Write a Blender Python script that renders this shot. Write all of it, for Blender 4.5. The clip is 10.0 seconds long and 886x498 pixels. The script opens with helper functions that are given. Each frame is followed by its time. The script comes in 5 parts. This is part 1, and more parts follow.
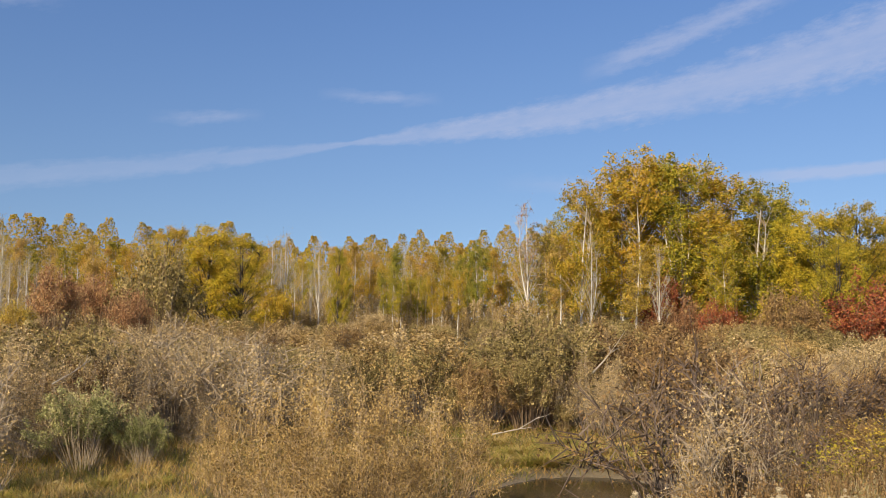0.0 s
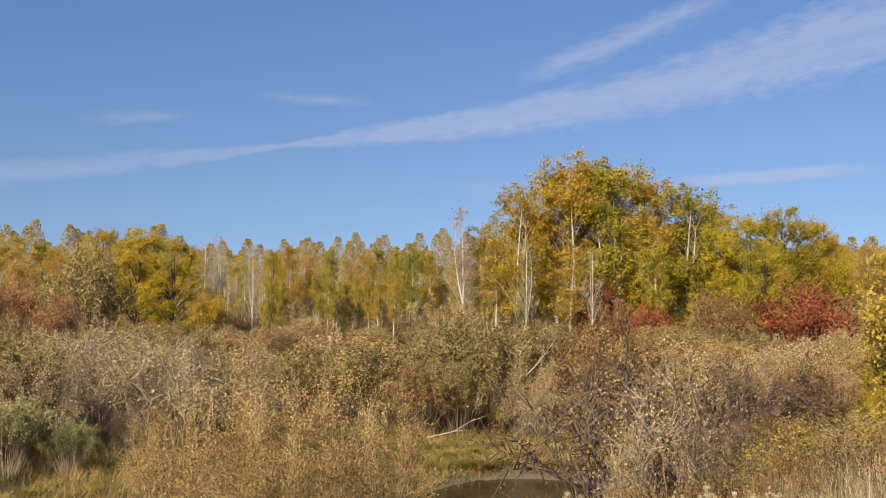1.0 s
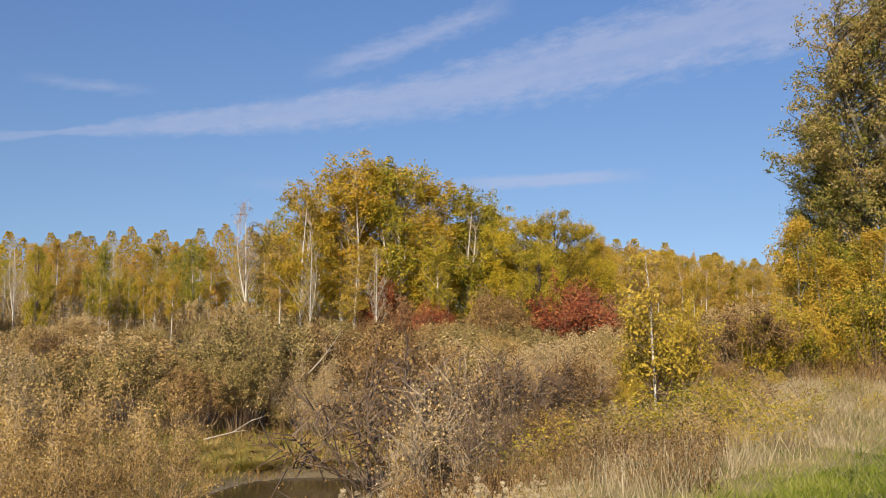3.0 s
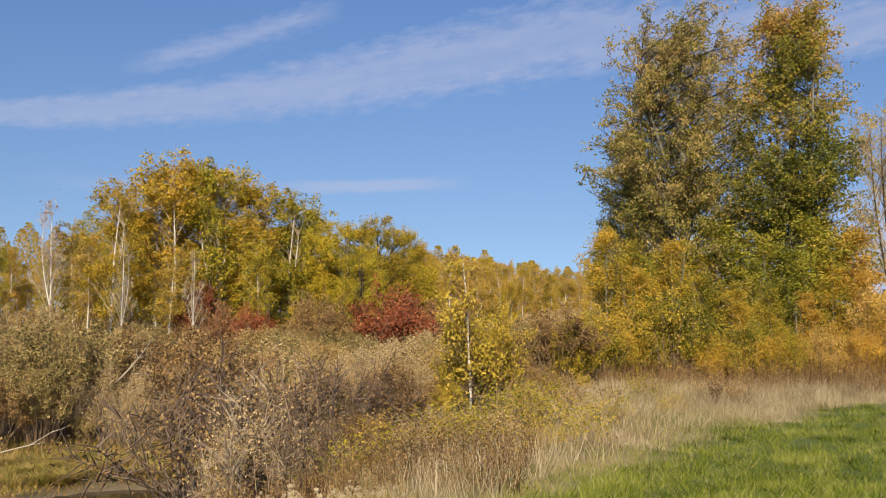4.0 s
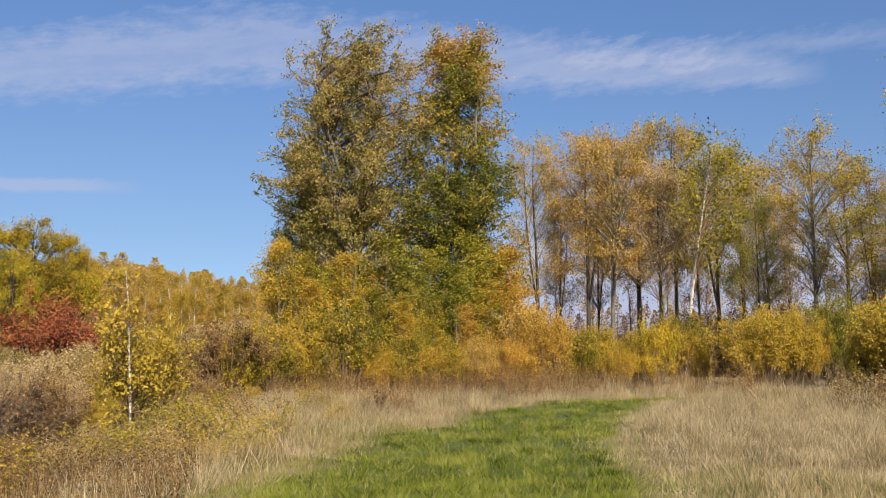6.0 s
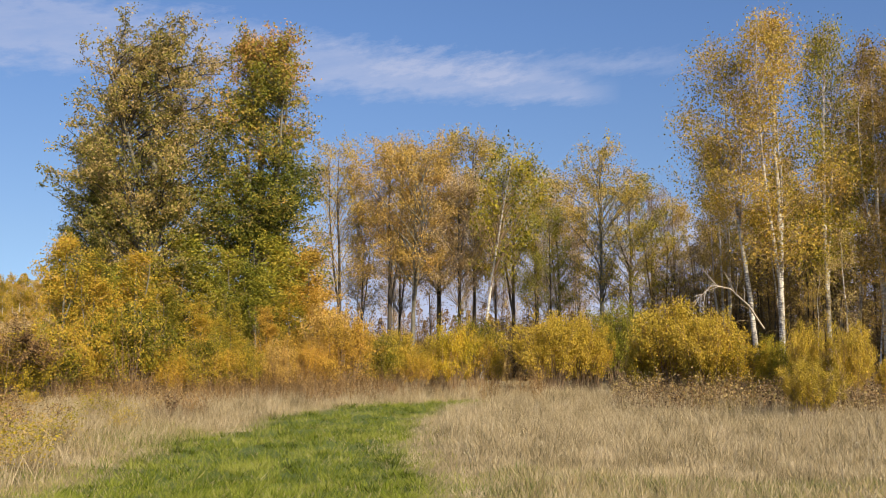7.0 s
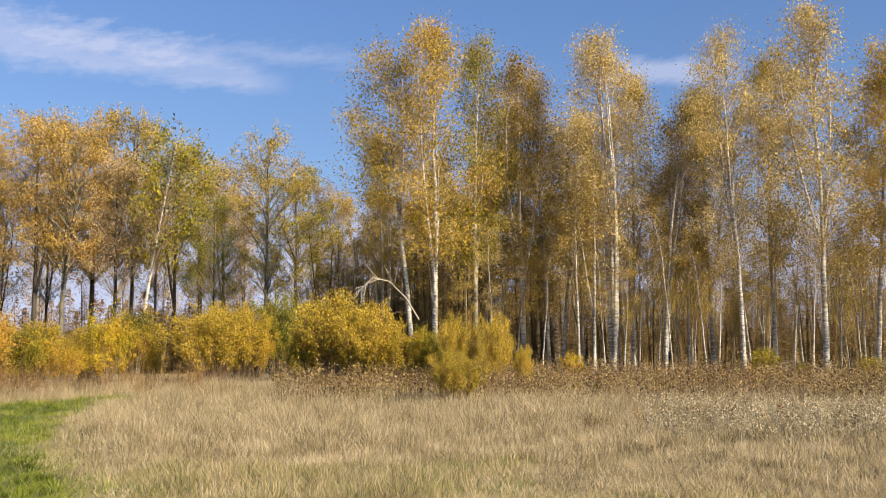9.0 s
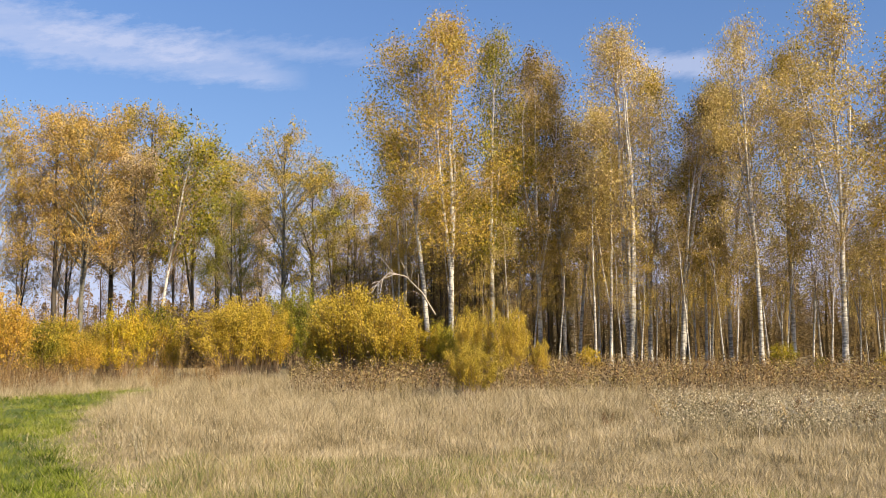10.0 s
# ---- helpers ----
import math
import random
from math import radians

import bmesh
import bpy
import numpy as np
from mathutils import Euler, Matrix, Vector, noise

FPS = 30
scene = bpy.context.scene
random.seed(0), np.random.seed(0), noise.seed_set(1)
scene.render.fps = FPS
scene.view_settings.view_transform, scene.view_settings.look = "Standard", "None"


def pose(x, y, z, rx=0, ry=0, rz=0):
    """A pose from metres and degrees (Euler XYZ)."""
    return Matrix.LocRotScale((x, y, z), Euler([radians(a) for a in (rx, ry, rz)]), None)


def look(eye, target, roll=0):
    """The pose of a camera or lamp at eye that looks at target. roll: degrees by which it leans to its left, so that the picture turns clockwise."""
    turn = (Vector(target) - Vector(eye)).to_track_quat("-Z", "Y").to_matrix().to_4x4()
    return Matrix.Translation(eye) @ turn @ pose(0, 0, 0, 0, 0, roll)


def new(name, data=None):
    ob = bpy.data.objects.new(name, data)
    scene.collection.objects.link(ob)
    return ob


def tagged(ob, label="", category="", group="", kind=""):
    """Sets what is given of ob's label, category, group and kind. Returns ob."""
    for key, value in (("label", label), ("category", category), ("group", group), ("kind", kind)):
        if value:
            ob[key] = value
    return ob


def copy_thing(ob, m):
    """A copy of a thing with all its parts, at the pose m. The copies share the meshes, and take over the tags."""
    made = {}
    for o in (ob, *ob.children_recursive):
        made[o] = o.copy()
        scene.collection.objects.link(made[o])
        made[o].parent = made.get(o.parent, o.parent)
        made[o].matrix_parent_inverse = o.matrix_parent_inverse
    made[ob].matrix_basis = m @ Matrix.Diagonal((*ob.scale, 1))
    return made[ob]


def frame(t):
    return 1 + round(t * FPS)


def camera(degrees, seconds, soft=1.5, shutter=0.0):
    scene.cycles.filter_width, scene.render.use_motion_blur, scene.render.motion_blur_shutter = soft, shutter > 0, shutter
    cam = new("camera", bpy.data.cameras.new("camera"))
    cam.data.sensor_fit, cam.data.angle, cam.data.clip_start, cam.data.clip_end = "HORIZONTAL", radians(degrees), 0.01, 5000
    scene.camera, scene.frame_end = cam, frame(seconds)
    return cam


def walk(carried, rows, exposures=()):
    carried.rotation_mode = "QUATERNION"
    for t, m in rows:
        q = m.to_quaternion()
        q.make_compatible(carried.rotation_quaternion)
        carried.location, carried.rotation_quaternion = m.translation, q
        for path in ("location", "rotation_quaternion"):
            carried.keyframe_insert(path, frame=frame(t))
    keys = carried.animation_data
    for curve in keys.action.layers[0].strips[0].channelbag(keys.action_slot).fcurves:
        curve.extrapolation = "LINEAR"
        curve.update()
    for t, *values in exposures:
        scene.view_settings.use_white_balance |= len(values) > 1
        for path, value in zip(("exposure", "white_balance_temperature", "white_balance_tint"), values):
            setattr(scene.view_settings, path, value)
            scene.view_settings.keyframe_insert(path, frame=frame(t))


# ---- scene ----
# camera: a person turning slowly on the spot at the edge of a meadow, the camera held a little in front
cam = camera(50.96, 10.0, soft=0.5)
EYE, ARM = 1.65, 0.25
ROWS = [
    (0.0, 0.00, 4.50, -0.43),
    (0.5, -1.88, 4.62, -0.27),
    (1.0, -3.93, 4.71, -0.17),
    (1.5, -6.09, 4.70, -0.08),
    (2.0, -9.26, 4.63, -0.02),
    (3.5, -22.18, 4.66, 0.19),
    (4.0, -27.98, 4.86, 0.17),
    (4.5, -32.95, 5.04, 0.35),
    (5.0, -37.83, 5.13, 0.46),
    (6.5, -53.51, 5.54, 0.26),
    (7.0, -59.87, 5.59, 0.01),
    (7.5, -65.47, 5.52, -0.14),
    (8.0, -70.94, 5.39, 0.03),
    (8.5, -76.95, 5.17, 0.13),
    (9.0, -80.18, 4.99, 0.27),
    (9.5, -81.27, 4.93, 0.35),
    (10.0, -79.18, 4.68, 0.23),
]
walk(cam, [(t, pose(-ARM * math.sin(radians(yaw)), ARM * math.cos(radians(yaw)), EYE, 90 + pitch, roll, yaw)) for t, yaw, pitch, roll in ROWS],
     exposures=[(0.0, 0.42, 7350, 10), (4.0, 0.36, 7350, 10), (6.5, 0.42, 7400, 10), (9.0, 0.72, 7500, 10), (10.0, 0.74, 7500, 10)])

# ---- sky, clouds and sun ----
SUN_AZ, SUN_EL = 213.0, 32.0


def nd(tree, kind, **put):
    n = tree.nodes.new(kind)
    for key, value in put.items():
        if key == "op":
            n.operation = value
        else:
            n.inputs[key].default_value = value
    return n


def calc(tree, op, a, b=0.0, c=0.0, clamp=False):
    n = tree.nodes.new("ShaderNodeMath")
    n.operation, n.use_clamp = op, clamp
    for i, v in enumerate((a, b, c)):
        if isinstance(v, (int, float)):
            n.inputs[i].default_value = v
        else:
            tree.links.new(v, n.inputs[i])
    return n.outputs[0]


def ramp(tree, value, stops):
    n = tree.nodes.new("ShaderNodeValToRGB")
    el = n.color_ramp.elements
    while len(el) < len(stops):
        el.new(0.5)
    for e, (p, col) in zip(el, stops):
        e.position = p
        e.color = (*col, 1) if isinstance(col, tuple) else (col, col, col, 1)
    tree.links.new(value, n.inputs[0])
    return n.outputs[0]


world = bpy.data.worlds.new("sky")
scene.world = world
world.use_nodes = True
wt = world.node_tree
wt.nodes.clear()
sky = wt.nodes.new("ShaderNodeTexSky")
sky.sky_type, sky.sun_disc = "NISHITA", False
sky.sun_elevation, sky.sun_rotation = radians(SUN_EL), radians(SUN_AZ)
sky.air_density, sky.dust_density, sky.ozone_density = 1.0, 0.0, 4.0
coords = wt.nodes.new("ShaderNodeTexCoord")
split = wt.nodes.new("ShaderNodeSeparateXYZ")
wt.links.new(coords.outputs["Generated"], split.inputs[0])
sx, sy, sz = split.outputs
AZ = calc(wt, "MULTIPLY", calc(wt, "ARCTAN2", sx, sy), 57.2958)
EL = calc(wt, "MULTIPLY", calc(wt, "ARCSINE", sz), 57.2958)


def cloud_noise(sa, se, scale, detail=6.0, rough=0.6):
    """Streaky noise over azimuth and elevation, drawn out along the band."""
    join = wt.nodes.new("ShaderNodeCombineXYZ")
    wt.links.new(calc(wt, "MULTIPLY", AZ, sa), join.inputs[0])
    wt.links.new(calc(wt, "MULTIPLY", calc(wt, "SUBTRACT", EL, calc(wt, "MULTIPLY", AZ, 0.16)), se), join.inputs[1])
    n = nd(wt, "ShaderNodeTexNoise", Scale=scale, Detail=detail, Roughness=rough)
    wt.links.new(join.outputs[0], n.inputs["Vector"])
    return n.outputs[0]


streak = cloud_noise(0.10, 0.75, 1.0)
fine = cloud_noise(0.55, 1.5, 1.0, 5.0, 0.65)


def patch(az0, az1, mid, half, slope=0.0, soft=1.0, fade=3.0):
    """A cloud between two azimuths: mid and half are sockets or degrees of elevation."""
    line = calc(wt, "ADD", mid, calc(wt, "MULTIPLY", calc(wt, "SUBTRACT", AZ, 0.5 * (az0 + az1)), slope))
    off = calc(wt, "ABSOLUTE", calc(wt, "SUBTRACT", EL, line))
    edge = calc(wt, "SUBTRACT", 1.0, calc(wt, "DIVIDE", off, half))
    edge = calc(wt, "ADD", edge, calc(wt, "MULTIPLY", calc(wt, "SUBTRACT", fine, 0.5), 1.6 * soft))
    edge = calc(wt, "MULTIPLY", edge, 1.3 / soft, clamp=True)
    left = calc(wt, "DIVIDE", calc(wt, "SUBTRACT", AZ, az0), fade, clamp=True)
    right = calc(wt, "DIVIDE", calc(wt, "SUBTRACT", az1, AZ), fade, clamp=True)
    return calc(wt, "MULTIPLY", edge, calc(wt, "MULTIPLY", left, right))


AZN = calc(wt, "DIVIDE", calc(wt, "ADD", AZ, 40.0), 120.0, clamp=True)
at = lambda a: (a + 40.0) / 120.0
MID = calc(wt, "MULTIPLY", ramp(wt, AZN, [(at(a), e / 30) for a, e in ((-36, 6.4), (-26, 7.8), (-5, 11.0), (14.3, 13.6), (26, 15.9), (36, 17.6), (47, 17.2), (56, 16.4), (68, 15.1), (78, 14.6))]), 30.0)
HALF = calc(wt, "MULTIPLY", ramp(wt, AZN, [(at(a), h / 5) for a, h in ((-36, 0.8), (-26, 0.9), (-13, 0.7), (-5.8, 0.16), (-1, 0.7), (5, 1.1), (14.3, 1.6), (26, 2.5), (36, 2.7), (56, 1.9), (68, 0.9))]), 5.0)
main = patch(-45, 71, MID, HALF, soft=0.8)
main = calc(wt, "MULTIPLY", main, calc(wt, "ADD", calc(wt, "MULTIPLY", fine, 0.7), calc(wt, "MULTIPLY", streak, 1.15)))
main = calc(wt, "MULTIPLY", main, ramp(wt, AZN, [(at(-30), 0.45), (at(-7), 0.6), (at(-3), 1.0)]))
others = [
    (patch(16.5, 30, 8.7, 0.5, 0.03, 0.8, 4.0), 0.62),
    (patch(3.0, 15, 8.5, 0.7, 0.0, 1.4, 5.0), 0.28),
    (patch(8.3, 22, 17.2, 0.95, 0.33, 1.3, 3.0), 0.55),
    (patch(-8, 0, 13.7, 0.45, -0.03, 1.5, 3.0), 0.40),
    (patch(-18, -11, 12.1, 0.45, 0.1, 1.5, 3.0), 0.45),
    (patch(-30, -22, 18.0, 0.9, 0.1, 1.4, 3.0), 0.35),
    (patch(60, 78, 16.6, 0.8, -0.02, 1.6, 6.0), 0.45),
    (patch(50, 70, 16.3, 1.6, -0.07, 1.3, 6.0), 0.95),
    (patch(89, 99, 15.3, 1.0, -0.05, 0.9, 2.5), 0.75),
    (patch(48, 180, 1.0, 7.5, 0.0, 0.7, 8.0), 1.25),
]
mask = calc(wt, "MULTIPLY", main, 0.47)
for m, strength in others:
    mask = calc(wt, "MAXIMUM", mask, calc(wt, "MULTIPLY", m, 0.75 * strength))
back_sky, back_cloud = wt.nodes.new("ShaderNodeBackground"), wt.nodes.new("ShaderNodeBackground")
lift = wt.nodes.new("ShaderNodeCombineXYZ")
wt.links.new(sx, lift.inputs[0])
wt.links.new(sy, lift.inputs[1])
wt.links.new(calc(wt, "ADD", calc(wt, "MULTIPLY", sz, 0.80), 0.115), lift.inputs[2])
wt.links.new(lift.outputs[0], sky.inputs[0])
tint = wt.nodes.new("ShaderNodeMix")
tint.data_type, tint.blend_type = "RGBA", "MULTIPLY"
tint.inputs[0].default_value = 1.0
height = calc(wt, "DIVIDE", calc(wt, "SUBTRACT", EL, 6.0), 13.0, clamp=True)
wt.links.new(ramp(wt, height, [(0.0, (0.69, 0.732, 0.82)), (1.0, (0.62, 0.742, 0.945))]), tint.inputs[7])
wt.links.new(sky.outputs[0], tint.inputs[6])
wt.links.new(tint.outputs[2], back_sky.inputs[0])
back_sky.inputs[1].default_value = 0.115
back_cloud.inputs[0].default_value, back_cloud.inputs[1].default_value = (0.36, 0.42, 0.62, 1), 1.0
mix = wt.nodes.new("ShaderNodeMixShader")
wt.links.new(mask, mix.inputs[0])
wt.links.new(back_sky.outputs[0], mix.inputs[1])
wt.links.new(back_cloud.outputs[0], mix.inputs[2])
out = wt.nodes.new("ShaderNodeOutputWorld")
wt.links.new(mix.outputs[0], out.inputs[0])

sun_lamp = bpy.data.lights.new("sun", "SUN")
sun_lamp.energy, sun_lamp.angle, sun_lamp.color = 5.0, radians(0.5), (1.0, 0.89, 0.70)
sun = new("sun", sun_lamp)
sun.matrix_world = look((100 * math.sin(radians(SUN_AZ)), 100 * math.cos(radians(SUN_AZ)), 100 * math.tan(radians(SUN_EL))), (0, 0, 0))


# ---- materials ----
def material(name):
    m = bpy.data.materials.new(name)
    m.use_nodes = True
    t = m.node_tree
    t.nodes.clear()
    o = t.nodes.new("ShaderNodeOutputMaterial")
    return m, t, o


def mixed(t, fac, a, b, kind="MIX"):
    n = t.nodes.new("ShaderNodeMix")
    n.data_type, n.blend_type = "RGBA", kind
    if isinstance(fac, (int, float)):
        n.inputs[0].default_value = fac
    else:
        t.links.new(fac, n.inputs[0])
    for i, v in ((6, a), (7, b)):
        if isinstance(v, tuple):
            n.inputs[i].default_value = (*v, 1)
        else:
            t.links.new(v, n.inputs[i])
    return n.outputs[2]


def place_noise(t, scale, detail=3.0, stretch=None, rough=0.55):
    g = t.nodes.new("ShaderNodeNewGeometry")
    n = nd(t, "ShaderNodeTexNoise", Scale=scale, Detail=detail, Roughness=rough)
    vec = g.outputs["Position"]
    if stretch:
        k = t.nodes.new("ShaderNodeVectorMath")
        k.operation = "MULTIPLY"
        k.inputs[1].default_value = stretch
        t.links.new(vec, k.inputs[0])
        vec = k.outputs[0]
    t.links.new(vec, n.inputs["Vector"])
    return n.outputs[0]


def leaf_material(name, colours, through_light=0.22, patchy=0.8, scale=0.9, top=None):
    """Leaves or blades: a colour for each leaf, shifted in patches; thin, so that some light comes through."""
    m, t, o = material(name)
    g = t.nodes.new("ShaderNodeNewGeometry")
    info = t.nodes.new("ShaderNodeObjectInfo")
    drift = calc(t, "MULTIPLY", calc(t, "SUBTRACT", place_noise(t, scale), 0.5), patchy * 2)
    own = calc(t, "MULTIPLY", calc(t, "SUBTRACT", info.outputs["Random"], 0.5), 0.35)
    v = calc(t, "ADD", calc(t, "ADD", calc(t, "MULTIPLY", calc(t, "SUBTRACT", g.outputs["Random Per Island"], 0.5), 0.85), 0.5), calc(t, "ADD", drift, own), clamp=True)
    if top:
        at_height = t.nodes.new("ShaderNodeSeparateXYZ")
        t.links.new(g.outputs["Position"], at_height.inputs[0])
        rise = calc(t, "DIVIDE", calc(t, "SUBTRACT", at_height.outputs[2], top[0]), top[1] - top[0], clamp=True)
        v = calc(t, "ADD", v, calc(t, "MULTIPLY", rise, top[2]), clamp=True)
    # darkest leaf colour deepened: shadow among the leaves put into the palette
    colours = [tuple(0.7 * c for c in colours[0])] + list(colours[1:])
    if not name.endswith(("blade", "weed")):
        colours = [(1.015 * r, 0.985 * g_, 0.84 * b) for r, g_, b in colours]
    n = len(colours)
    col = ramp(t, v, [(i / (n - 1), c) for i, c in enumerate(colours)])
    d = nd(t, "ShaderNodeBsdfPrincipled", Roughness=0.62)
    d.inputs["Specular IOR Level"].default_value = 0.25
    t.links.new(col, d.inputs["Base Color"])
    tr = t.nodes.new("ShaderNodeBsdfTranslucent")
    t.links.new(col, tr.inputs[0])
    mx = t.nodes.new("ShaderNodeMixShader")
    mx.inputs[0].default_value = through_light
    t.links.new(d.outputs[0], mx.inputs[1])
    t.links.new(tr.outputs[0], mx.inputs[2])
    t.links.new(mx.outputs[0], o.inputs[0])
    return m


def bark_material(name, light, dark, share, scale=6.0, bands=True):
    """Bark: light skin with darker lenticels and scars lying across the stem."""
    m, t, o = material(name)
    a = place_noise(t, scale, 4.0, (1, 1, 3.5) if bands else (1, 1, 0.25), 0.65)
    b = place_noise(t, scale * 0.18, 3.0)
    k = calc(t, "ADD", calc(t, "MULTIPLY", a, 0.75), calc(t, "MULTIPLY", b, 0.35))
    f = ramp(t, k, [(max(0.0, share - 0.05), 1.0), (min(1.0, share + 0.05), 0.0)])
    col = mixed(t, f, light, dark)
    col = mixed(t, 0.35, col, mixed(t, a, tuple(0.6 * c for c in light), light))
    p = nd(t, "ShaderNodeBsdfPrincipled", Roughness=0.8)
    t.links.new(col, p.inputs["Base Color"])
    bump = nd(t, "ShaderNodeBump", Strength=0.4, Distance=0.02)
    t.links.new(a, bump.inputs["Height"])
    t.links.new(bump.outputs[0], p.inputs["Normal"])
    t.links.new(p.outputs[0], o.inputs[0])
    return m


BIRCH = bark_material("birch_bark", (0.66, 0.62, 0.55), (0.07, 0.06, 0.05), 0.545)
BIRCH_FAR = bark_material("far_birch_bark", (0.62, 0.58, 0.52), (0.16, 0.14, 0.12), 0.42, 3.0)
BIRCH_DIM = bark_material("dull_birch_bark", (0.44, 0.40, 0.34), (0.07, 0.06, 0.05), 0.52)
ASPEN = bark_material("aspen_bark", (0.20, 0.19, 0.15), (0.05, 0.045, 0.04), 0.50, 5.0)
DARK_BARK = bark_material("dark_bark", (0.075, 0.062, 0.05), (0.03, 0.026, 0.022), 0.5, 5.0, False)
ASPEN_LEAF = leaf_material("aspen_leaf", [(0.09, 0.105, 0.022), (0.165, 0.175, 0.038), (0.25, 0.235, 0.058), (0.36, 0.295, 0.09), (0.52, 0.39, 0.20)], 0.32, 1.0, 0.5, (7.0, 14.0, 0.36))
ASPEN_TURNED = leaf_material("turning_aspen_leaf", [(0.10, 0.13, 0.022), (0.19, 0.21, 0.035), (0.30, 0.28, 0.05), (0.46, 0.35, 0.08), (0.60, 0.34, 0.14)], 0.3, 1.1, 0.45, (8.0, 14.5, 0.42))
PALE_GOLD = leaf_material("pale_gold_leaf", [(0.30, 0.23, 0.07), (0.48, 0.38, 0.13), (0.63, 0.50, 0.21), (0.72, 0.57, 0.31)], 0.38)
BRONZE = leaf_material("bronze_leaf", [(0.16, 0.12, 0.03), (0.32, 0.235, 0.06), (0.48, 0.35, 0.095), (0.60, 0.44, 0.15)], 0.34)
TWIG = bark_material("brown_twig", (0.26, 0.175, 0.105), (0.11, 0.075, 0.05), 0.5, 5.0, False)
TWIG_TAN = leaf_material("tan_leaf", [(0.25, 0.175, 0.115), (0.39, 0.285, 0.19), (0.50, 0.38, 0.265), (0.59, 0.47, 0.345)])
TWIG_GREY = bark_material("grey_twig", (0.36, 0.285, 0.20), (0.16, 0.125, 0.09), 0.48, 5.0, False)
TWIG_DARK = bark_material("dark_twig", (0.17, 0.12, 0.09), (0.075, 0.055, 0.042), 0.5, 5.0, False)
DEAD = bark_material("bleached_wood", (0.40, 0.35, 0.29), (0.20, 0.17, 0.14), 0.40, 5.0, False)

GOLD = leaf_material("gold_leaf", [(0.24, 0.22, 0.03), (0.40, 0.31, 0.04), (0.56, 0.41, 0.055), (0.62, 0.38, 0.07)], 0.36)
YELLOW = leaf_material("yellow_leaf", [(0.31, 0.28, 0.03), (0.48, 0.38, 0.035), (0.60, 0.45, 0.05), (0.62, 0.38, 0.06)])
OCHRE = leaf_material("ochre_leaf", [(0.26, 0.215, 0.055), (0.46, 0.36, 0.075), (0.61, 0.455, 0.11), (0.61, 0.40, 0.10)], 0.35)
ORANGE = leaf_material("orange_leaf", [(0.40, 0.29, 0.07), (0.56, 0.39, 0.11), (0.63, 0.45, 0.16), (0.60, 0.37, 0.14)], 0.34)
GREEN_GOLD = leaf_material("green_gold_leaf", [(0.13, 0.15, 0.02), (0.28, 0.26, 0.03), (0.42, 0.35, 0.04), (0.54, 0.40, 0.045)])
GREEN = leaf_material("green_leaf", [(0.12, 0.145, 0.022), (0.22, 0.24, 0.035), (0.34, 0.32, 0.05), (0.46, 0.37, 0.065)], 0.28)
AUTUMN = leaf_material("autumn_leaf", [(0.14, 0.155, 0.022), (0.32, 0.285, 0.04), (0.52, 0.385, 0.055), (0.62, 0.40, 0.08)], 0.33, 1.2, 0.8)
OLIVE = leaf_material("olive_leaf", [(0.14, 0.11, 0.045), (0.25, 0.20, 0.085), (0.38, 0.305, 0.14), (0.50, 0.39, 0.20)])
PALE = leaf_material("pale_green_leaf", [(0.20, 0.22, 0.09), (0.33, 0.34, 0.15), (0.46, 0.44, 0.23), (0.54, 0.48, 0.29)])
TAN = leaf_material("tan_leaf", [(0.177, 0.114, 0.049), (0.342, 0.228, 0.0931), (0.48, 0.335, 0.15), (0.58, 0.43, 0.21)])
GREYTAN = leaf_material("grey_tan_leaf", [(0.23, 0.165, 0.09), (0.40, 0.295, 0.165), (0.55, 0.415, 0.24), (0.66, 0.52, 0.33)])
BROWN = leaf_material("brown_leaf", [(0.106, 0.0661, 0.0353), (0.224, 0.137, 0.0686), (0.342, 0.217, 0.108), (0.472, 0.331, 0.147)])
THICKET = leaf_material("thicket_leaf", [(0.08, 0.058, 0.034), (0.19, 0.135, 0.07), (0.31, 0.22, 0.10), (0.46, 0.33, 0.14)], 0.25)
RED = leaf_material("red_leaf", [(0.15, 0.045, 0.03), (0.28, 0.075, 0.045), (0.40, 0.12, 0.06), (0.45, 0.21, 0.09)])
RUST = leaf_material("rust_leaf", [(0.207, 0.1, 0.0562), (0.345, 0.175, 0.1), (0.46, 0.263, 0.15), (0.506, 0.35, 0.188)])

STRAW = leaf_material("straw_blade", [(0.25, 0.205, 0.115), (0.40, 0.325, 0.19), (0.52, 0.425, 0.275), (0.62, 0.52, 0.36)], 0.25, 1.1, 1.3)
LUSH = leaf_material("green_blade", [(0.05, 0.08, 0.008), (0.125, 0.17, 0.014), (0.22, 0.27, 0.028), (0.36, 0.37, 0.085)], 0.3, 1.4, 1.2)
MIXED = leaf_material("mixed_blade", [(0.13, 0.20, 0.04), (0.26, 0.27, 0.08), (0.42, 0.34, 0.16), (0.54, 0.41, 0.23)], 0.25, 0.9, 0.6)
MARSH = leaf_material("marsh_blade", [(0.12, 0.13, 0.02), (0.30, 0.26, 0.05), (0.42, 0.24, 0.07), (0.55, 0.40, 0.18)], 0.25, 1.6, 1.2)
TUSSOCK = leaf_material("tussock_blade", [(0.27, 0.31, 0.05), (0.40, 0.37, 0.08), (0.50, 0.34, 0.11), (0.56, 0.43, 0.20)], 0.3, 1.1, 0.8)
PALE_WEED = leaf_material("pale_weed", [(0.28, 0.24, 0.13), (0.42, 0.36, 0.23), (0.56, 0.49, 0.36), (0.68, 0.61, 0.49)], 0.25)
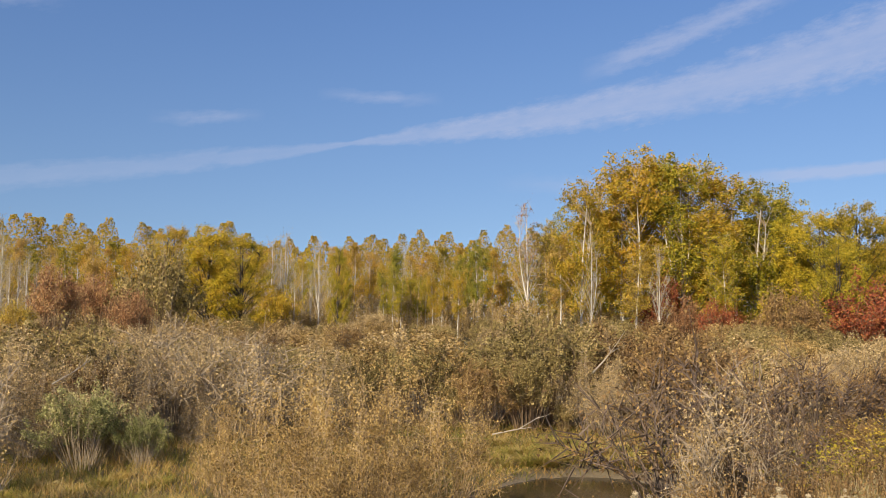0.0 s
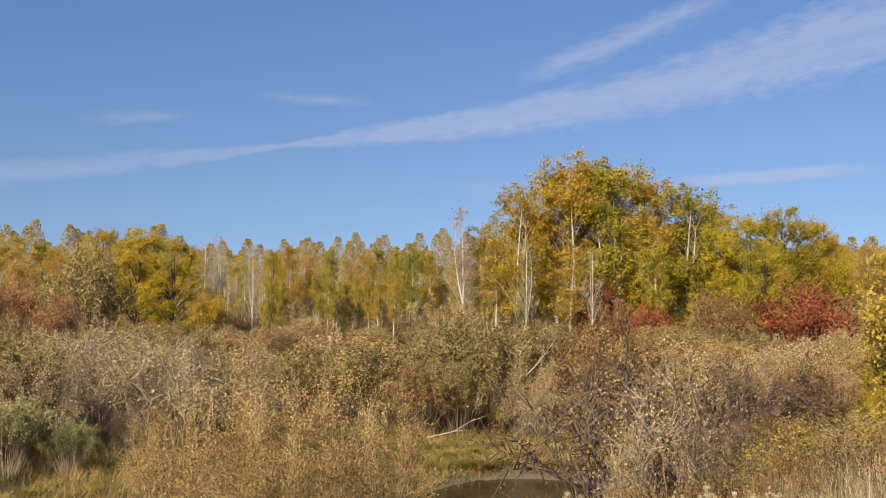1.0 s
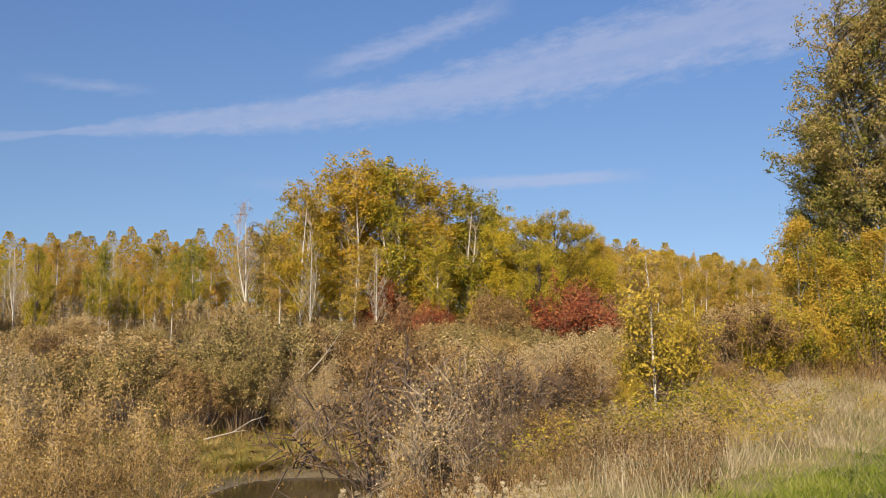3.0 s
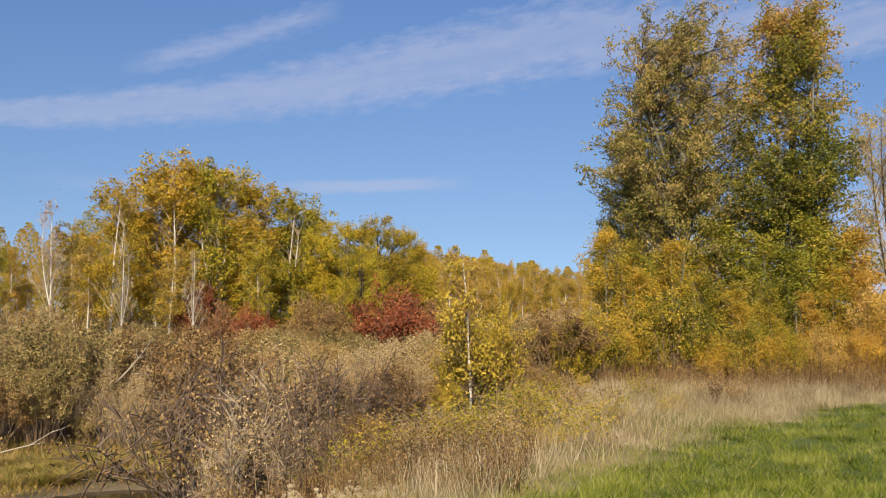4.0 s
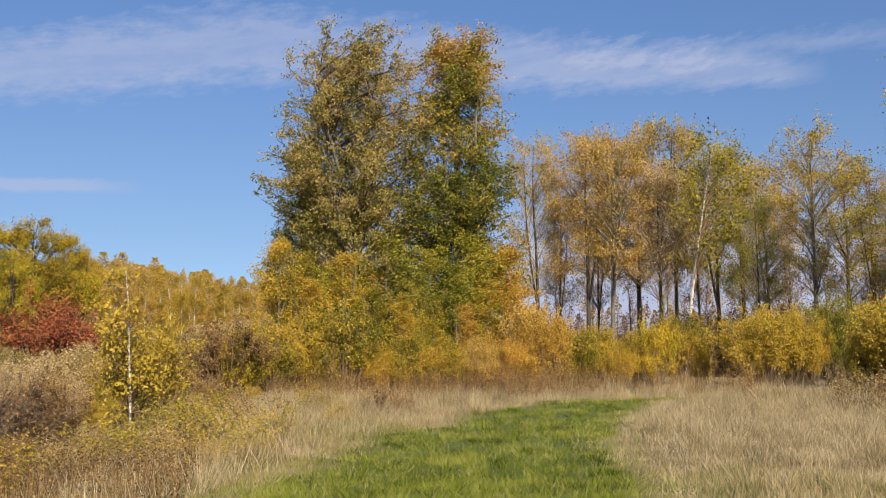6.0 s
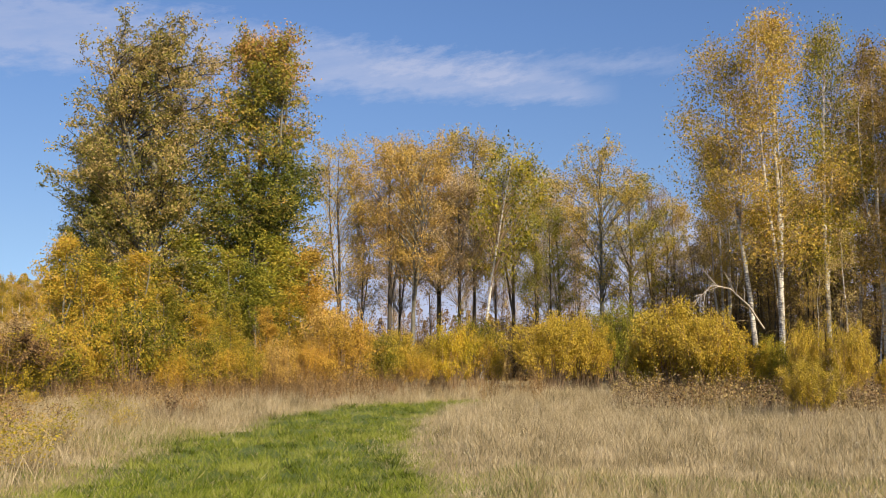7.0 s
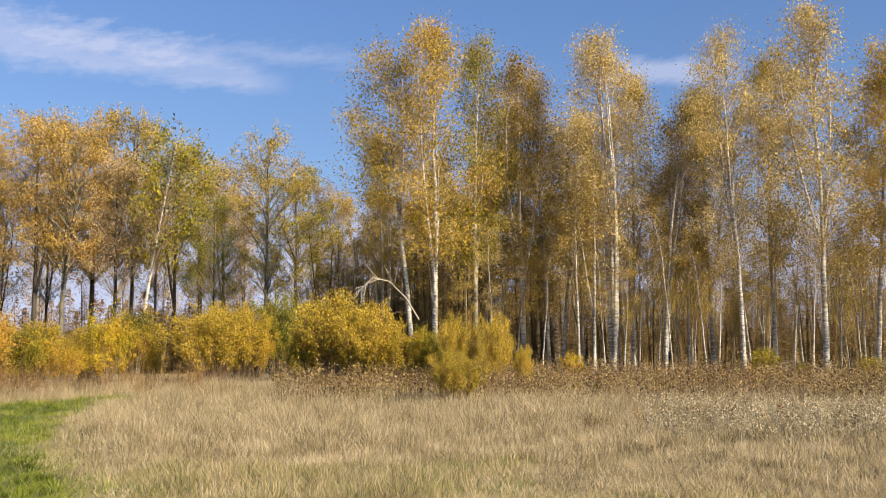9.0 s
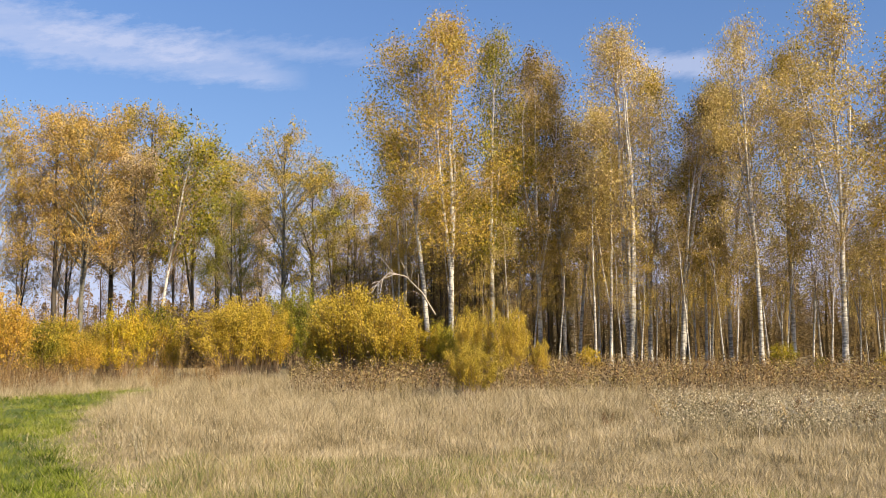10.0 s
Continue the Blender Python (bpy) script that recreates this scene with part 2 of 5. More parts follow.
DEAD_WEED = leaf_material("dead_weed", [(0.10, 0.07, 0.045), (0.21, 0.145, 0.085), (0.31, 0.225, 0.125), (0.42, 0.33, 0.18)], 0.2)
HEDGE = leaf_material("hedge_leaf", [(0.25, 0.205, 0.035), (0.43, 0.335, 0.05), (0.57, 0.43, 0.07), (0.64, 0.46, 0.10)], 0.3)
AMBER = leaf_material("amber_leaf", [(0.31, 0.215, 0.04), (0.50, 0.33, 0.06), (0.63, 0.41, 0.085), (0.65, 0.38, 0.10)], 0.33)
FLUFF = leaf_material("seed_fluff", [(0.38, 0.31, 0.23), (0.50, 0.42, 0.32), (0.60, 0.52, 0.42), (0.66, 0.59, 0.49)], 0.3)


def ground_material():
    m, t, o = material("meadow_soil")
    attr = {}
    for key in ("lane", "hollow", "mud"):
        n = t.nodes.new("ShaderNodeAttribute")
        n.attribute_name = key
        attr[key] = n.outputs["Fac"]
    small, big = place_noise(t, 26.0, 8.0, None, 0.8), place_noise(t, 0.45, 4.0)
    meadow = ramp(t, small, [(0.36, (0.16, 0.12, 0.06)), (0.5, (0.33, 0.25, 0.135)), (0.64, (0.48, 0.39, 0.23))])
    green = ramp(t, small, [(0.38, (0.03, 0.05, 0.01)), (0.5, (0.085, 0.13, 0.022)), (0.62, (0.21, 0.25, 0.06))])
    low = ramp(t, small, [(0.25, (0.07, 0.055, 0.03)), (0.5, (0.15, 0.115, 0.06)), (0.8, (0.27, 0.20, 0.11))])
    wet = ramp(t, small, [(0.3, (0.12, 0.10, 0.07)), (0.7, (0.34, 0.28, 0.20))])
    col = mixed(t, calc(t, "MULTIPLY", big, 0.2), meadow, green)
    col = mixed(t, attr["hollow"], col, low)
    col = mixed(t, attr["lane"], col, green)
    col = mixed(t, attr["mud"], col, wet)
    p = nd(t, "ShaderNodeBsdfPrincipled", Roughness=0.9)
    t.links.new(col, p.inputs["Base Color"])
    bump = nd(t, "ShaderNodeBump", Strength=0.8, Distance=0.04)
    t.links.new(small, bump.inputs["Height"])
    t.links.new(bump.outputs[0], p.inputs["Normal"])
    t.links.new(p.outputs[0], o.inputs[0])
    return m


def water_material():
    m, t, o = material("pond_water")
    p = nd(t, "ShaderNodeBsdfPrincipled", Roughness=0.10)
    p.inputs["Specular IOR Level"].default_value = 0.3
    p.inputs["Base Color"].default_value = (0.05, 0.037, 0.022, 1)
    p.inputs["IOR"].default_value = 1.33
    bump = nd(t, "ShaderNodeBump", Strength=0.08, Distance=0.02)
    t.links.new(place_noise(t, 5.0, 3.0), bump.inputs["Height"])
    t.links.new(bump.outputs[0], p.inputs["Normal"])
    t.links.new(p.outputs[0], o.inputs[0])
    return m


# ---- mesh helpers ----
rng = np.random.default_rng(7)


class Geo:
    """Collects vertices and faces of one mesh."""

    def __init__(self):
        self.v, self.f, self.n = [], [], 0

    def add(self, verts, faces):
        self.v.append(np.asarray(verts, float).reshape(-1, 3))
        self.f.append(np.asarray(faces, int) + self.n)
        self.n += len(self.v[-1])

    def quads(self, q):
        self.add(q, np.arange(len(q) * 4).reshape(-1, 4))

    def tris(self, q):
        self.add(q, np.arange(len(q) * 3).reshape(-1, 3))

    def mesh(self, name, mat, smooth=False):
        me = bpy.data.meshes.new(name)
        v = np.concatenate(self.v)
        loops = np.concatenate([f.ravel() for f in self.f])
        sizes = np.concatenate([np.full(len(f), f.shape[1]) for f in self.f])
        starts = np.concatenate([[0], np.cumsum(sizes)[:-1]])
        me.vertices.add(len(v))
        me.vertices.foreach_set("co", v.astype(np.float32).ravel())
        me.loops.add(len(loops))
        me.loops.foreach_set("vertex_index", loops.astype(np.int32))
        me.polygons.add(len(sizes))
        me.polygons.foreach_set("loop_start", starts.astype(np.int32))
        me.polygons.foreach_set("use_smooth", np.full(len(sizes), smooth))
        me.update(calc_edges=True)
        me.materials.append(mat)
        return me


def unit(a):
    return a / np.maximum(np.linalg.norm(a, axis=-1, keepdims=True), 1e-9)


def tubes(geo, paths, radii, sides=3):
    """Round stems along paths (N, K, 3), with a radius at each point."""
    n, k, _ = paths.shape
    tan = unit(np.gradient(paths, axis=1))
    ref = np.where(np.abs(tan[..., 2:3]) > 0.9, np.array([1.0, 0, 0]), np.array([0, 0, 1.0]))
    u = unit(np.cross(tan, ref))
    w = np.cross(tan, u)
    ang = np.arange(sides) * 2 * np.pi / sides
    ring = paths[:, :, None] + radii[:, :, None, None] * (np.cos(ang)[:, None] * u[:, :, None] + np.sin(ang)[:, None] * w[:, :, None])
    idx = np.arange(n * k * sides).reshape(n, k, sides)
    a, b = idx[:, :-1], idx[:, 1:]
    geo.add(ring, np.stack([a, np.roll(a, -1, 2), np.roll(b, -1, 2), b], -1).reshape(-1, 4))


def sprout(base, way, length, bend, k, wobble=0.05):
    """Paths (N, k, 3) from base points; bend (N, 3) is added with the square of the way."""
    s = np.linspace(0, 1, k)[None, :, None]
    p = base[:, None] + way[:, None] * length[:, None, None] * s + bend[:, None] * length[:, None, None] * s ** 2
    return p + rng.normal(0, 1, p.shape) * wobble * length[:, None, None] * s


def along(paths, which, s):
    """Points and directions at the share s of the chosen paths."""
    k = paths.shape[1] - 1
    x = np.clip(s * k, 0, k - 1e-6)
    i = x.astype(int)
    a, b = paths[which, i], paths[which, i + 1]
    return a + (b - a) * (x - i)[:, None], unit(b - a)


def spikes(geo, base, mid, tip, r, bent=True):
    """Thin three-sided twigs, bent at mid and drawn to a point."""
    n = len(base)
    tan = unit(tip - base)
    u = unit(np.cross(tan, np.array([0.31, 0.17, 0.93])))
    w = np.cross(tan, u)
    ang = np.arange(3) * 2 * np.pi / 3
    ring = np.cos(ang)[:, None] * u[:, None] + np.sin(ang)[:, None] * w[:, None]
    v = np.concatenate([base[:, None] + ring * r[:, None, None], mid[:, None] + ring * (0.65 * r)[:, None, None], tip[:, None]], 1)
    if not bent:
        v = np.concatenate([base[:, None] + ring * r[:, None, None], tip[:, None]], 1)
        geo.add(v, np.concatenate([np.array([[a, (a + 1) % 3, 3]]) + 4 * np.arange(n)[:, None] for a in range(3)]))
        return
    o = 7 * np.arange(n)[:, None]
    start = geo.n
    geo.add(v, np.concatenate([np.array([[a, (a + 1) % 3, 3 + (a + 1) % 3, 3 + a]]) + o for a in range(3)]))
    geo.f.append(np.concatenate([np.array([[3 + a, 3 + (a + 1) % 3, 6]]) + o for a in range(3)]) + start)


def leaves(geo, spots, size, hang=0.0, slim=0.62, rhomb=True):
    """A small rhomb, or a triangle on far plants, at each spot, turned at random."""
    n = len(spots)
    a = unit(rng.normal(0, 1, (n, 3)) + np.array([0, 0, -hang]))
    b = unit(np.cross(a, rng.normal(0, 1, (n, 3))))
    c = np.cross(a, b)
    s = (size * rng.uniform(0.6, 1.35, n))[:, None]
    if rhomb:
        geo.quads(np.stack([spots - a * s * 0.5, spots + b * s * slim * 0.5 + c * s * 0.08, spots + a * s * 0.5, spots - b * s * slim * 0.5 + c * s * 0.08], 1))
    else:
        geo.tris(np.stack([spots - a * s * 0.5 - b * s * 0.2, spots + b * s * slim * 0.75, spots + a * s * 0.55 - b * s * 0.15], 1))


def any_way(n, flat=1.0):
    v = rng.normal(0, 1, (n, 3))
    v[:, 2] *= flat
    return unit(v)


# ---- plants ----
def curve(base, way, end, k):
    """Bent paths from base to end that leave in the direction way."""
    s = np.linspace(0, 1, k)[None, :, None]
    c = base + way * (0.55 * np.linalg.norm(end - base, axis=1))[:, None]
    return (1 - s) ** 2 * base[:, None] + 2 * s * (1 - s) * c[:, None] + s ** 2 * end[:, None]


def clothe(wood, green, paths, clump, twigs, nleaf, leaf, twig_r, spread, hang, rhomb, flat=0.8, up=0.25, first=0.45, thin=0.0, even=0.1, fair=0.9):
    """Twigs along the outer part of the paths and leaves on the twigs, thicker on some than on others."""
    n = len(paths)
    reach_ = np.linalg.norm(np.diff(paths, axis=1), axis=2).sum(1) ** fair
    w = rng.choice(n, twigs, p=reach_ / reach_.sum())
    s = first + (1 - first) * rng.uniform(0, 1, twigs) ** 0.7
    tb, tt = along(paths, w, s)
    tl = clump * rng.uniform(0.5, 1.25, twigs)
    tw = unit(tt * 0.45 + any_way(twigs, flat) * 0.9 + np.array([0, 0, up]))
    tip = tb + tw * tl[:, None] - np.array([0, 0, 1.0]) * (hang * 0.5 * tl)[:, None]
    mid = tb + tw * (tl * 0.55)[:, None]
    spikes(wood, tb, mid, tip, twig_r * rng.uniform(0.7, 1.4, twigs), rhomb)
    full = rng.uniform(even, 1, n) ** 1.2
    weight = full[w] * rng.uniform(0.2, 1, twigs) * np.clip(tb[:, 2] / tb[:, 2].max(), 0.02, 1) ** thin
    w3 = rng.choice(twigs, nleaf, p=weight / weight.sum())
    u = rng.uniform(0.1, 1.08, nleaf)[:, None]
    spots = tb[w3] + (tip[w3] - tb[w3]) * u + rng.normal(0, 1, (nleaf, 3)) * spread
    if hang:
        spots[:, 2] -= np.abs(rng.normal(0, hang * 0.4, nleaf))
    leaves(green, spots, leaf, hang, 0.62, rhomb)


def tree_meshes(name, H, r0, crown, width, limbs, twigs, nleaf, leaf, shape, rise=0.9, hang=0.2, lean=(0, 0), forks=0, bark=None, twig_bark=None, leaf_mat=None, sides=6, twig_r=0.008, spread=0.10, crook=0.012, clump=0.8, rhomb=False, snags=6, bare=0.3, thin=0.3, big=0, even=0.1, slight=1.0, fork_at=(0.28, 0.58), first=0.45, tall=0.97):
    """Trunk, forks, branchwork and crown of one tree with its foot at the origin, height H."""
    k = 12
    s = np.linspace(0, 1, k)
    trunk = np.stack([lean[0] * H * s ** 1.3, lean[1] * H * s ** 1.3, tall * H * s - 0.15 * (s == 0)], -1)
    trunk += np.cumsum(rng.normal(0, crook * H / 3, (k, 3)) * np.array([1, 1, 0]), 0) * s[:, None]
    rad = r0 * (1 - s) ** 0.85 + 0.010
    rad[0] *= 1.35
    stems, srad = [trunk], [rad]
    for _ in range(forks):
        i = int(rng.uniform(*fork_at) * (k - 1))
        a = rng.uniform(0, 6.283)
        end = trunk[-1] * rng.uniform(0.80, 0.96) + np.array([math.cos(a), math.sin(a), 0]) * width * rng.uniform(0.25, 0.5)
        side = (end - trunk[i])[:2] / (end - trunk[i])[2]
        p = curve(trunk[i][None], np.array([[side[0] + 0.12 * math.cos(a), side[1] + 0.12 * math.sin(a), 1.0]]), end[None], k)[0]
        p[1:] += np.cumsum(rng.normal(0, crook * H / 5, (k - 1, 3)), 0) * s[1:, None]
        stems.append(p)
        srad.append(rad[i] * 0.62 * (1 - s) ** 0.85 + 0.008)
    made = []
    for i, (p, r) in enumerate(zip(stems, srad)):
        g = Geo()
        tubes(g, p[None], r[None], sides)
        made.append(("trunk" if i == 0 else "fork", g.mesh(name + "_stem", bark, True)))
    stems = np.array(stems)
    which = rng.integers(0, len(stems), limbs)
    t = rng.uniform(0, 1, limbs) ** 0.85
    zc = H * (crown + (0.99 - crown) * t)
    rr = width * np.array([shape(x) for x in t]) * np.sqrt(rng.uniform(0.04, 1, limbs))
    ang = rng.uniform(0, 6.283, limbs)
    out = np.stack([np.cos(ang), np.sin(ang), np.zeros(limbs)], -1)
    axis, _ = along(trunk[None], np.zeros(limbs, int), np.clip(zc / (0.97 * H), 0, 0.999))
    end = np.stack([axis[:, 0], axis[:, 1], zc], -1) + out * rr[:, None]
    hb = np.clip(zc - rr * rise - 0.02 * H, bare * crown * H + 0.3, 0.96 * H)
    lo, hi = stems[which, 0, 2], stems[which, -1, 2]
    base, _ = along(stems, which, np.clip((hb - lo) / (hi - lo), 0.03, 0.97))
    base = np.where((hb > lo)[:, None], base, along(stems, np.zeros(limbs, int), np.clip(hb / (0.97 * H), 0, 0.97))[0])
    way = unit(end - base + np.array([0, 0, 0.35]) * np.linalg.norm(end - base, axis=1)[:, None])
    k = 6 if sides > 5 else 4
    lp = curve(base, way, end, k)
    size = np.linalg.norm(end - base, axis=1)
    lp += rng.normal(0, 0.025, lp.shape) * size[:, None, None] * np.linspace(0, 1, k)[None, :, None]
    bg, cg = Geo(), Geo()
    lr = slight * np.clip(size * 0.010, 0.007, 0.05)[:, None] * (1 - 0.78 * np.linspace(0, 1, k))[None]
    order = np.argsort(-size)
    for i in order[:big]:
        g = Geo()
        tubes(g, lp[i][None], 1.25 * lr[i][None], 5)
        made.append(("limb", g.mesh(name + "_limb", twig_bark, True)))
    tubes(bg, lp[order[big:]], lr[order[big:]], 3)
    if snags:
        sb, _ = along(stems, rng.integers(0, len(stems), snags), rng.uniform(0.06, crown + 0.15, snags))
        sw = unit(any_way(snags, 0.35) + np.array([0, 0, 0.15]))
        L = rng.uniform(0.4, 1.0, snags) * width * 0.6
        tip = sb + sw * L[:, None] + np.array([0, 0, -0.12]) * L[:, None]
        spikes(bg, sb, sb + sw * (L * 0.5)[:, None] + np.array([0, 0, 0.05]), tip, np.full(snags, twig_r * 1.8))
    clothe(bg, cg, lp, clump, twigs, nleaf, leaf, twig_r, spread, hang, rhomb, thin=thin, even=even, first=first)
    return made + [("branchwork", bg.mesh(name + "_branchwork", twig_bark)), ("crown", cg.mesh(name + "_crown", leaf_mat))]


def shrub_meshes(name, H, W, nstem, twigs, nleaf, leaf, twig_bark, leaf_mat, clump=0.32, spread=0.05, low=0.18, stem_r=0.012, twig_r=0.005, peak=0.7, rhomb=False, up=0.35, even=0.2, thin=0.5, lobes=0, first=0.5):
    """A many-stemmed shrub with its foot at the origin: stems bend out to clumps in a lumpy dome."""
    ang = rng.uniform(0, 6.283, nstem)
    rr = rng.uniform(0, 1, nstem) ** 0.55
    lump = 1 + 0.16 * np.sin(ang * 2 + rng.uniform(0, 6)) + 0.12 * np.sin(ang * 3 + rng.uniform(0, 6))
    dome = np.sqrt(np.maximum(0.0, 1 - rr ** 2)) ** peak
    zc = H * np.maximum(low, dome * (1 - rng.uniform(0, 1, nstem) ** 2.2 * 0.75)) * rng.uniform(0.86, 1.0, nstem)
    out = np.stack([np.cos(ang), np.sin(ang), np.zeros(nstem)], -1)
    end = out * (rr * W * 0.5 * lump)[:, None]
    end[:, 2] = zc - 0.3 * clump
    if lobes:
        turn = np.arange(lobes) * 2.4 + rng.uniform(0, 6)
        far = 0.88 * np.sqrt((np.arange(lobes) + 0.3) / lobes) * rng.uniform(0.85, 1.1, lobes)
        mid = np.stack([np.cos(turn) * far * W * 0.5, np.sin(turn) * far * W * 0.5, H * np.maximum(low, (1 - np.minimum(far, 0.97) ** 2) ** (0.5 * peak) * rng.uniform(0.62, 0.98, lobes))], -1)
        own = np.arange(nstem) % lobes
        end = mid[own] + any_way(nstem) * (rng.uniform(0.2, 1, nstem) ** 0.5)[:, None] * np.array([0.17 * W, 0.17 * W, 0.13 * H])
        end[:, 2] = np.clip(end[:, 2] - 0.3 * clump, 0.06 * H, None)
        out = unit(end * np.array([1.0, 1.0, 0]))
        rr = np.hypot(end[:, 0], end[:, 1]) / (0.5 * W)
    base = out * (rr * W * 0.13)[:, None] - np.array([0, 0, 0.08])
    end[:, 2] *= (H - 0.45 * clump) / end[:, 2].max()
    sp = curve(base, unit(out * 0.35 + np.array([0, 0, 1.0]) + rng.normal(0, 0.15, (nstem, 3))), end, 5)
    sp += rng.normal(0, 0.018 * H, sp.shape) * np.linspace(0, 1, 5)[None, :, None]
    sg, fg = Geo(), Geo()
    tubes(sg, sp, stem_r * rng.uniform(0.6, 1.3, nstem)[:, None] * (1 - 0.75 * np.linspace(0, 1, 5))[None], 3)
    clothe(sg, fg, sp, clump, twigs, nleaf, leaf, twig_r, spread, 0.0, rhomb, 0.8, up, first, thin, even, 0.0)
    return [("brushwood", sg.mesh(name + "_brushwood", twig_bark)), ("foliage", fg.mesh(name + "_foliage", leaf_mat))]


class Kind:
    """One built plant: the first planting takes the original, the next ones copies that share its meshes."""

    def __init__(self, name, category, meshes, height):
        self.name, self.category, self.height, self.used = name, category, height, False
        self.root = new(name)
        self.root.empty_display_size = 0.3
        for part_name, me, *shift in meshes:
            ob = new(part_name, me)
            ob.parent = self.root
            if part_name == "trunk":
                trunk = ob
            if part_name == "fork":
                ob.parent = trunk
            if part_name in ("branchwork", "crown", "brushwood", "foliage"):
                tagged(ob, kind="stuff")
            if shift:
                ob.location = shift[0]
            ob.material_slots[0].link = "OBJECT"
            ob.material_slots[0].material = me.materials[0]

    def plant(self, x, y, z, height, turn=0.0, wide=1.0, label="", group="", foliage=None, wood=None, tilt=(0, 0)):
        k = height / self.height
        m = Matrix.Translation((x, y, z)) @ Euler((radians(tilt[0]), radians(tilt[1]), radians(turn))).to_matrix().to_4x4() @ Matrix.Diagonal((k * wide, k * wide, k, 1))
        if self.used:
            ob = copy_thing(self.root, m)
        else:
            ob, self.used = self.root, True
            ob.matrix_basis = m
        for c in ob.children_recursive:
            leafy = c.name.split(".")[0] in ("crown", "foliage")
            if leafy and foliage:
                c.material_slots[0].material = foliage
            if not leafy and wood and c.name.split(".")[0] != "seed_head":
                c.material_slots[0].material = wood
        return tagged(ob, label, self.category, group)


# ---- ground ----
BANK_A, BANK_N = np.array([3.95, 8.1]), np.array([-0.8, 0.6])
POND = (2.85, 14.6, 2.35, 4.2)
WATER_Z = -1.45
LANE = [(-2.5, -4.0), (0.5, 0.2)] + [(d * math.sin(radians(a)), d * math.cos(radians(a))) for a, d in ((47, 5), (47.5, 10), (50.5, 15), (54.0, 20), (57.5, 23.5), (61.5, 26))]


def smooth(x, a, b):
    t = np.clip((x - a) / (b - a), 0, 1)
    return t * t * (3 - 2 * t)


def bank(x, y):
    return (np.asarray(x) - BANK_A[0]) * BANK_N[0] + (np.asarray(y) - BANK_A[1]) * BANK_N[1]


def pond_out(x, y):
    return np.hypot((np.asarray(x) - POND[0]) / POND[2], (np.asarray(y) - POND[1]) / POND[3])


def ground_z(x, y):
    x, y = np.asarray(x, float), np.asarray(y, float)
    d = bank(x, y)
    z = -1.3 * smooth(d, 0.0, 6.5) + 1.75 * smooth(d, 20.0, 62.0)
    z = z + 0.06 * np.sin(x * 0.7 + 1.3) * np.sin(y * 0.6) + 0.03 * np.sin(x * 1.9) * np.cos(y * 1.7)
    return z - 0.75 * (1 - smooth(pond_out(x, y), 0.7, 1.25))


def lane_off(x, y):
    """Distance from the middle of the mown lane."""
    x, y = np.asarray(x, float), np.asarray(y, float)
    best = np.full(x.shape, 1e9)
    for (ax, ay), (bx, by) in zip(LANE[:-1], LANE[1:]):
        t = np.clip(((x - ax) * (bx - ax) + (y - ay) * (by - ay)) / ((bx - ax) ** 2 + (by - ay) ** 2), 0, 1)
        best = np.minimum(best, np.hypot(x - ax - t * (bx - ax), y - ay - t * (by - ay)))
    return best


def lane_half(x, y):
    """Half the lane's width: it narrows away from the viewer."""
    return np.interp(np.hypot(x, y), [8, 14, 21, 24, 27], [2.2, 2.0, 1.6, 1.0, 0.5])


def spot(az, d):
    x, y = d * math.sin(radians(az)), d * math.cos(radians(az))
    return x, y, float(ground_z(x, y))


def reach(az, d, el):
    """Height of a plant at that bearing and distance whose top is seen el degrees above the eye's level."""
    return EYE + d * math.tan(radians(el)) - spot(az, d)[2]


def build_ground():
    na, nr = 240, 150
    a = np.arange(na) * 2 * np.pi / na
    r = 0.8 * (3600 / 0.8) ** (np.arange(nr) / (nr - 1))
    x, y = r[:, None] * np.sin(a), r[:, None] * np.cos(a)
    v = np.concatenate([[[0, 0, float(ground_z(0, 0))]], np.stack([x, y, ground_z(x, y)], -1).reshape(-1, 3)])
    i = 1 + np.arange(na * nr).reshape(nr, na)
    p, q = i[:-1], i[1:]
    g = Geo()
    g.add(v, np.stack([p, np.roll(p, -1, 1), np.roll(q, -1, 1), q], -1).reshape(-1, 4))
    g.f.append(np.stack([np.zeros(na, int), i[0], np.roll(i[0], -1)], -1)[:, ::-1])
    me = g.mesh("ground", ground_material(), True)
    masks = {"lane": 1 - smooth(lane_off(v[:, 0], v[:, 1]) / lane_half(v[:, 0], v[:, 1]), 0.7, 1.15), "hollow": smooth(bank(v[:, 0], v[:, 1]), 0.5, 4.0), "mud": 1 - smooth(pond_out(v[:, 0], v[:, 1]), 1.05, 1.3)}
    for key, value in masks.items():
        me.attributes.new(key, "FLOAT", "POINT").data.foreach_set("value", value.astype(np.float32))
    tagged(new("ground", me), "grassy meadow sloping down into an overgrown hollow", "ground", kind="structure")
    n = 48
    t = np.arange(n) * 2 * np.pi / n
    rim = np.stack([POND[0] + 1.3 * POND[2] * np.cos(t), POND[1] + 1.3 * POND[3] * np.sin(t), np.full(n, WATER_Z)], -1)
    g = Geo()
    g.add(np.concatenate([rim, [[POND[0], POND[1], WATER_Z]]]), np.stack([np.arange(n), np.roll(np.arange(n), -1), np.full(n, n)], -1))
    tagged(new("water", g.mesh("water", water_material())), "still dark brown water of a small pond", "pond", kind="structure")


build_ground()


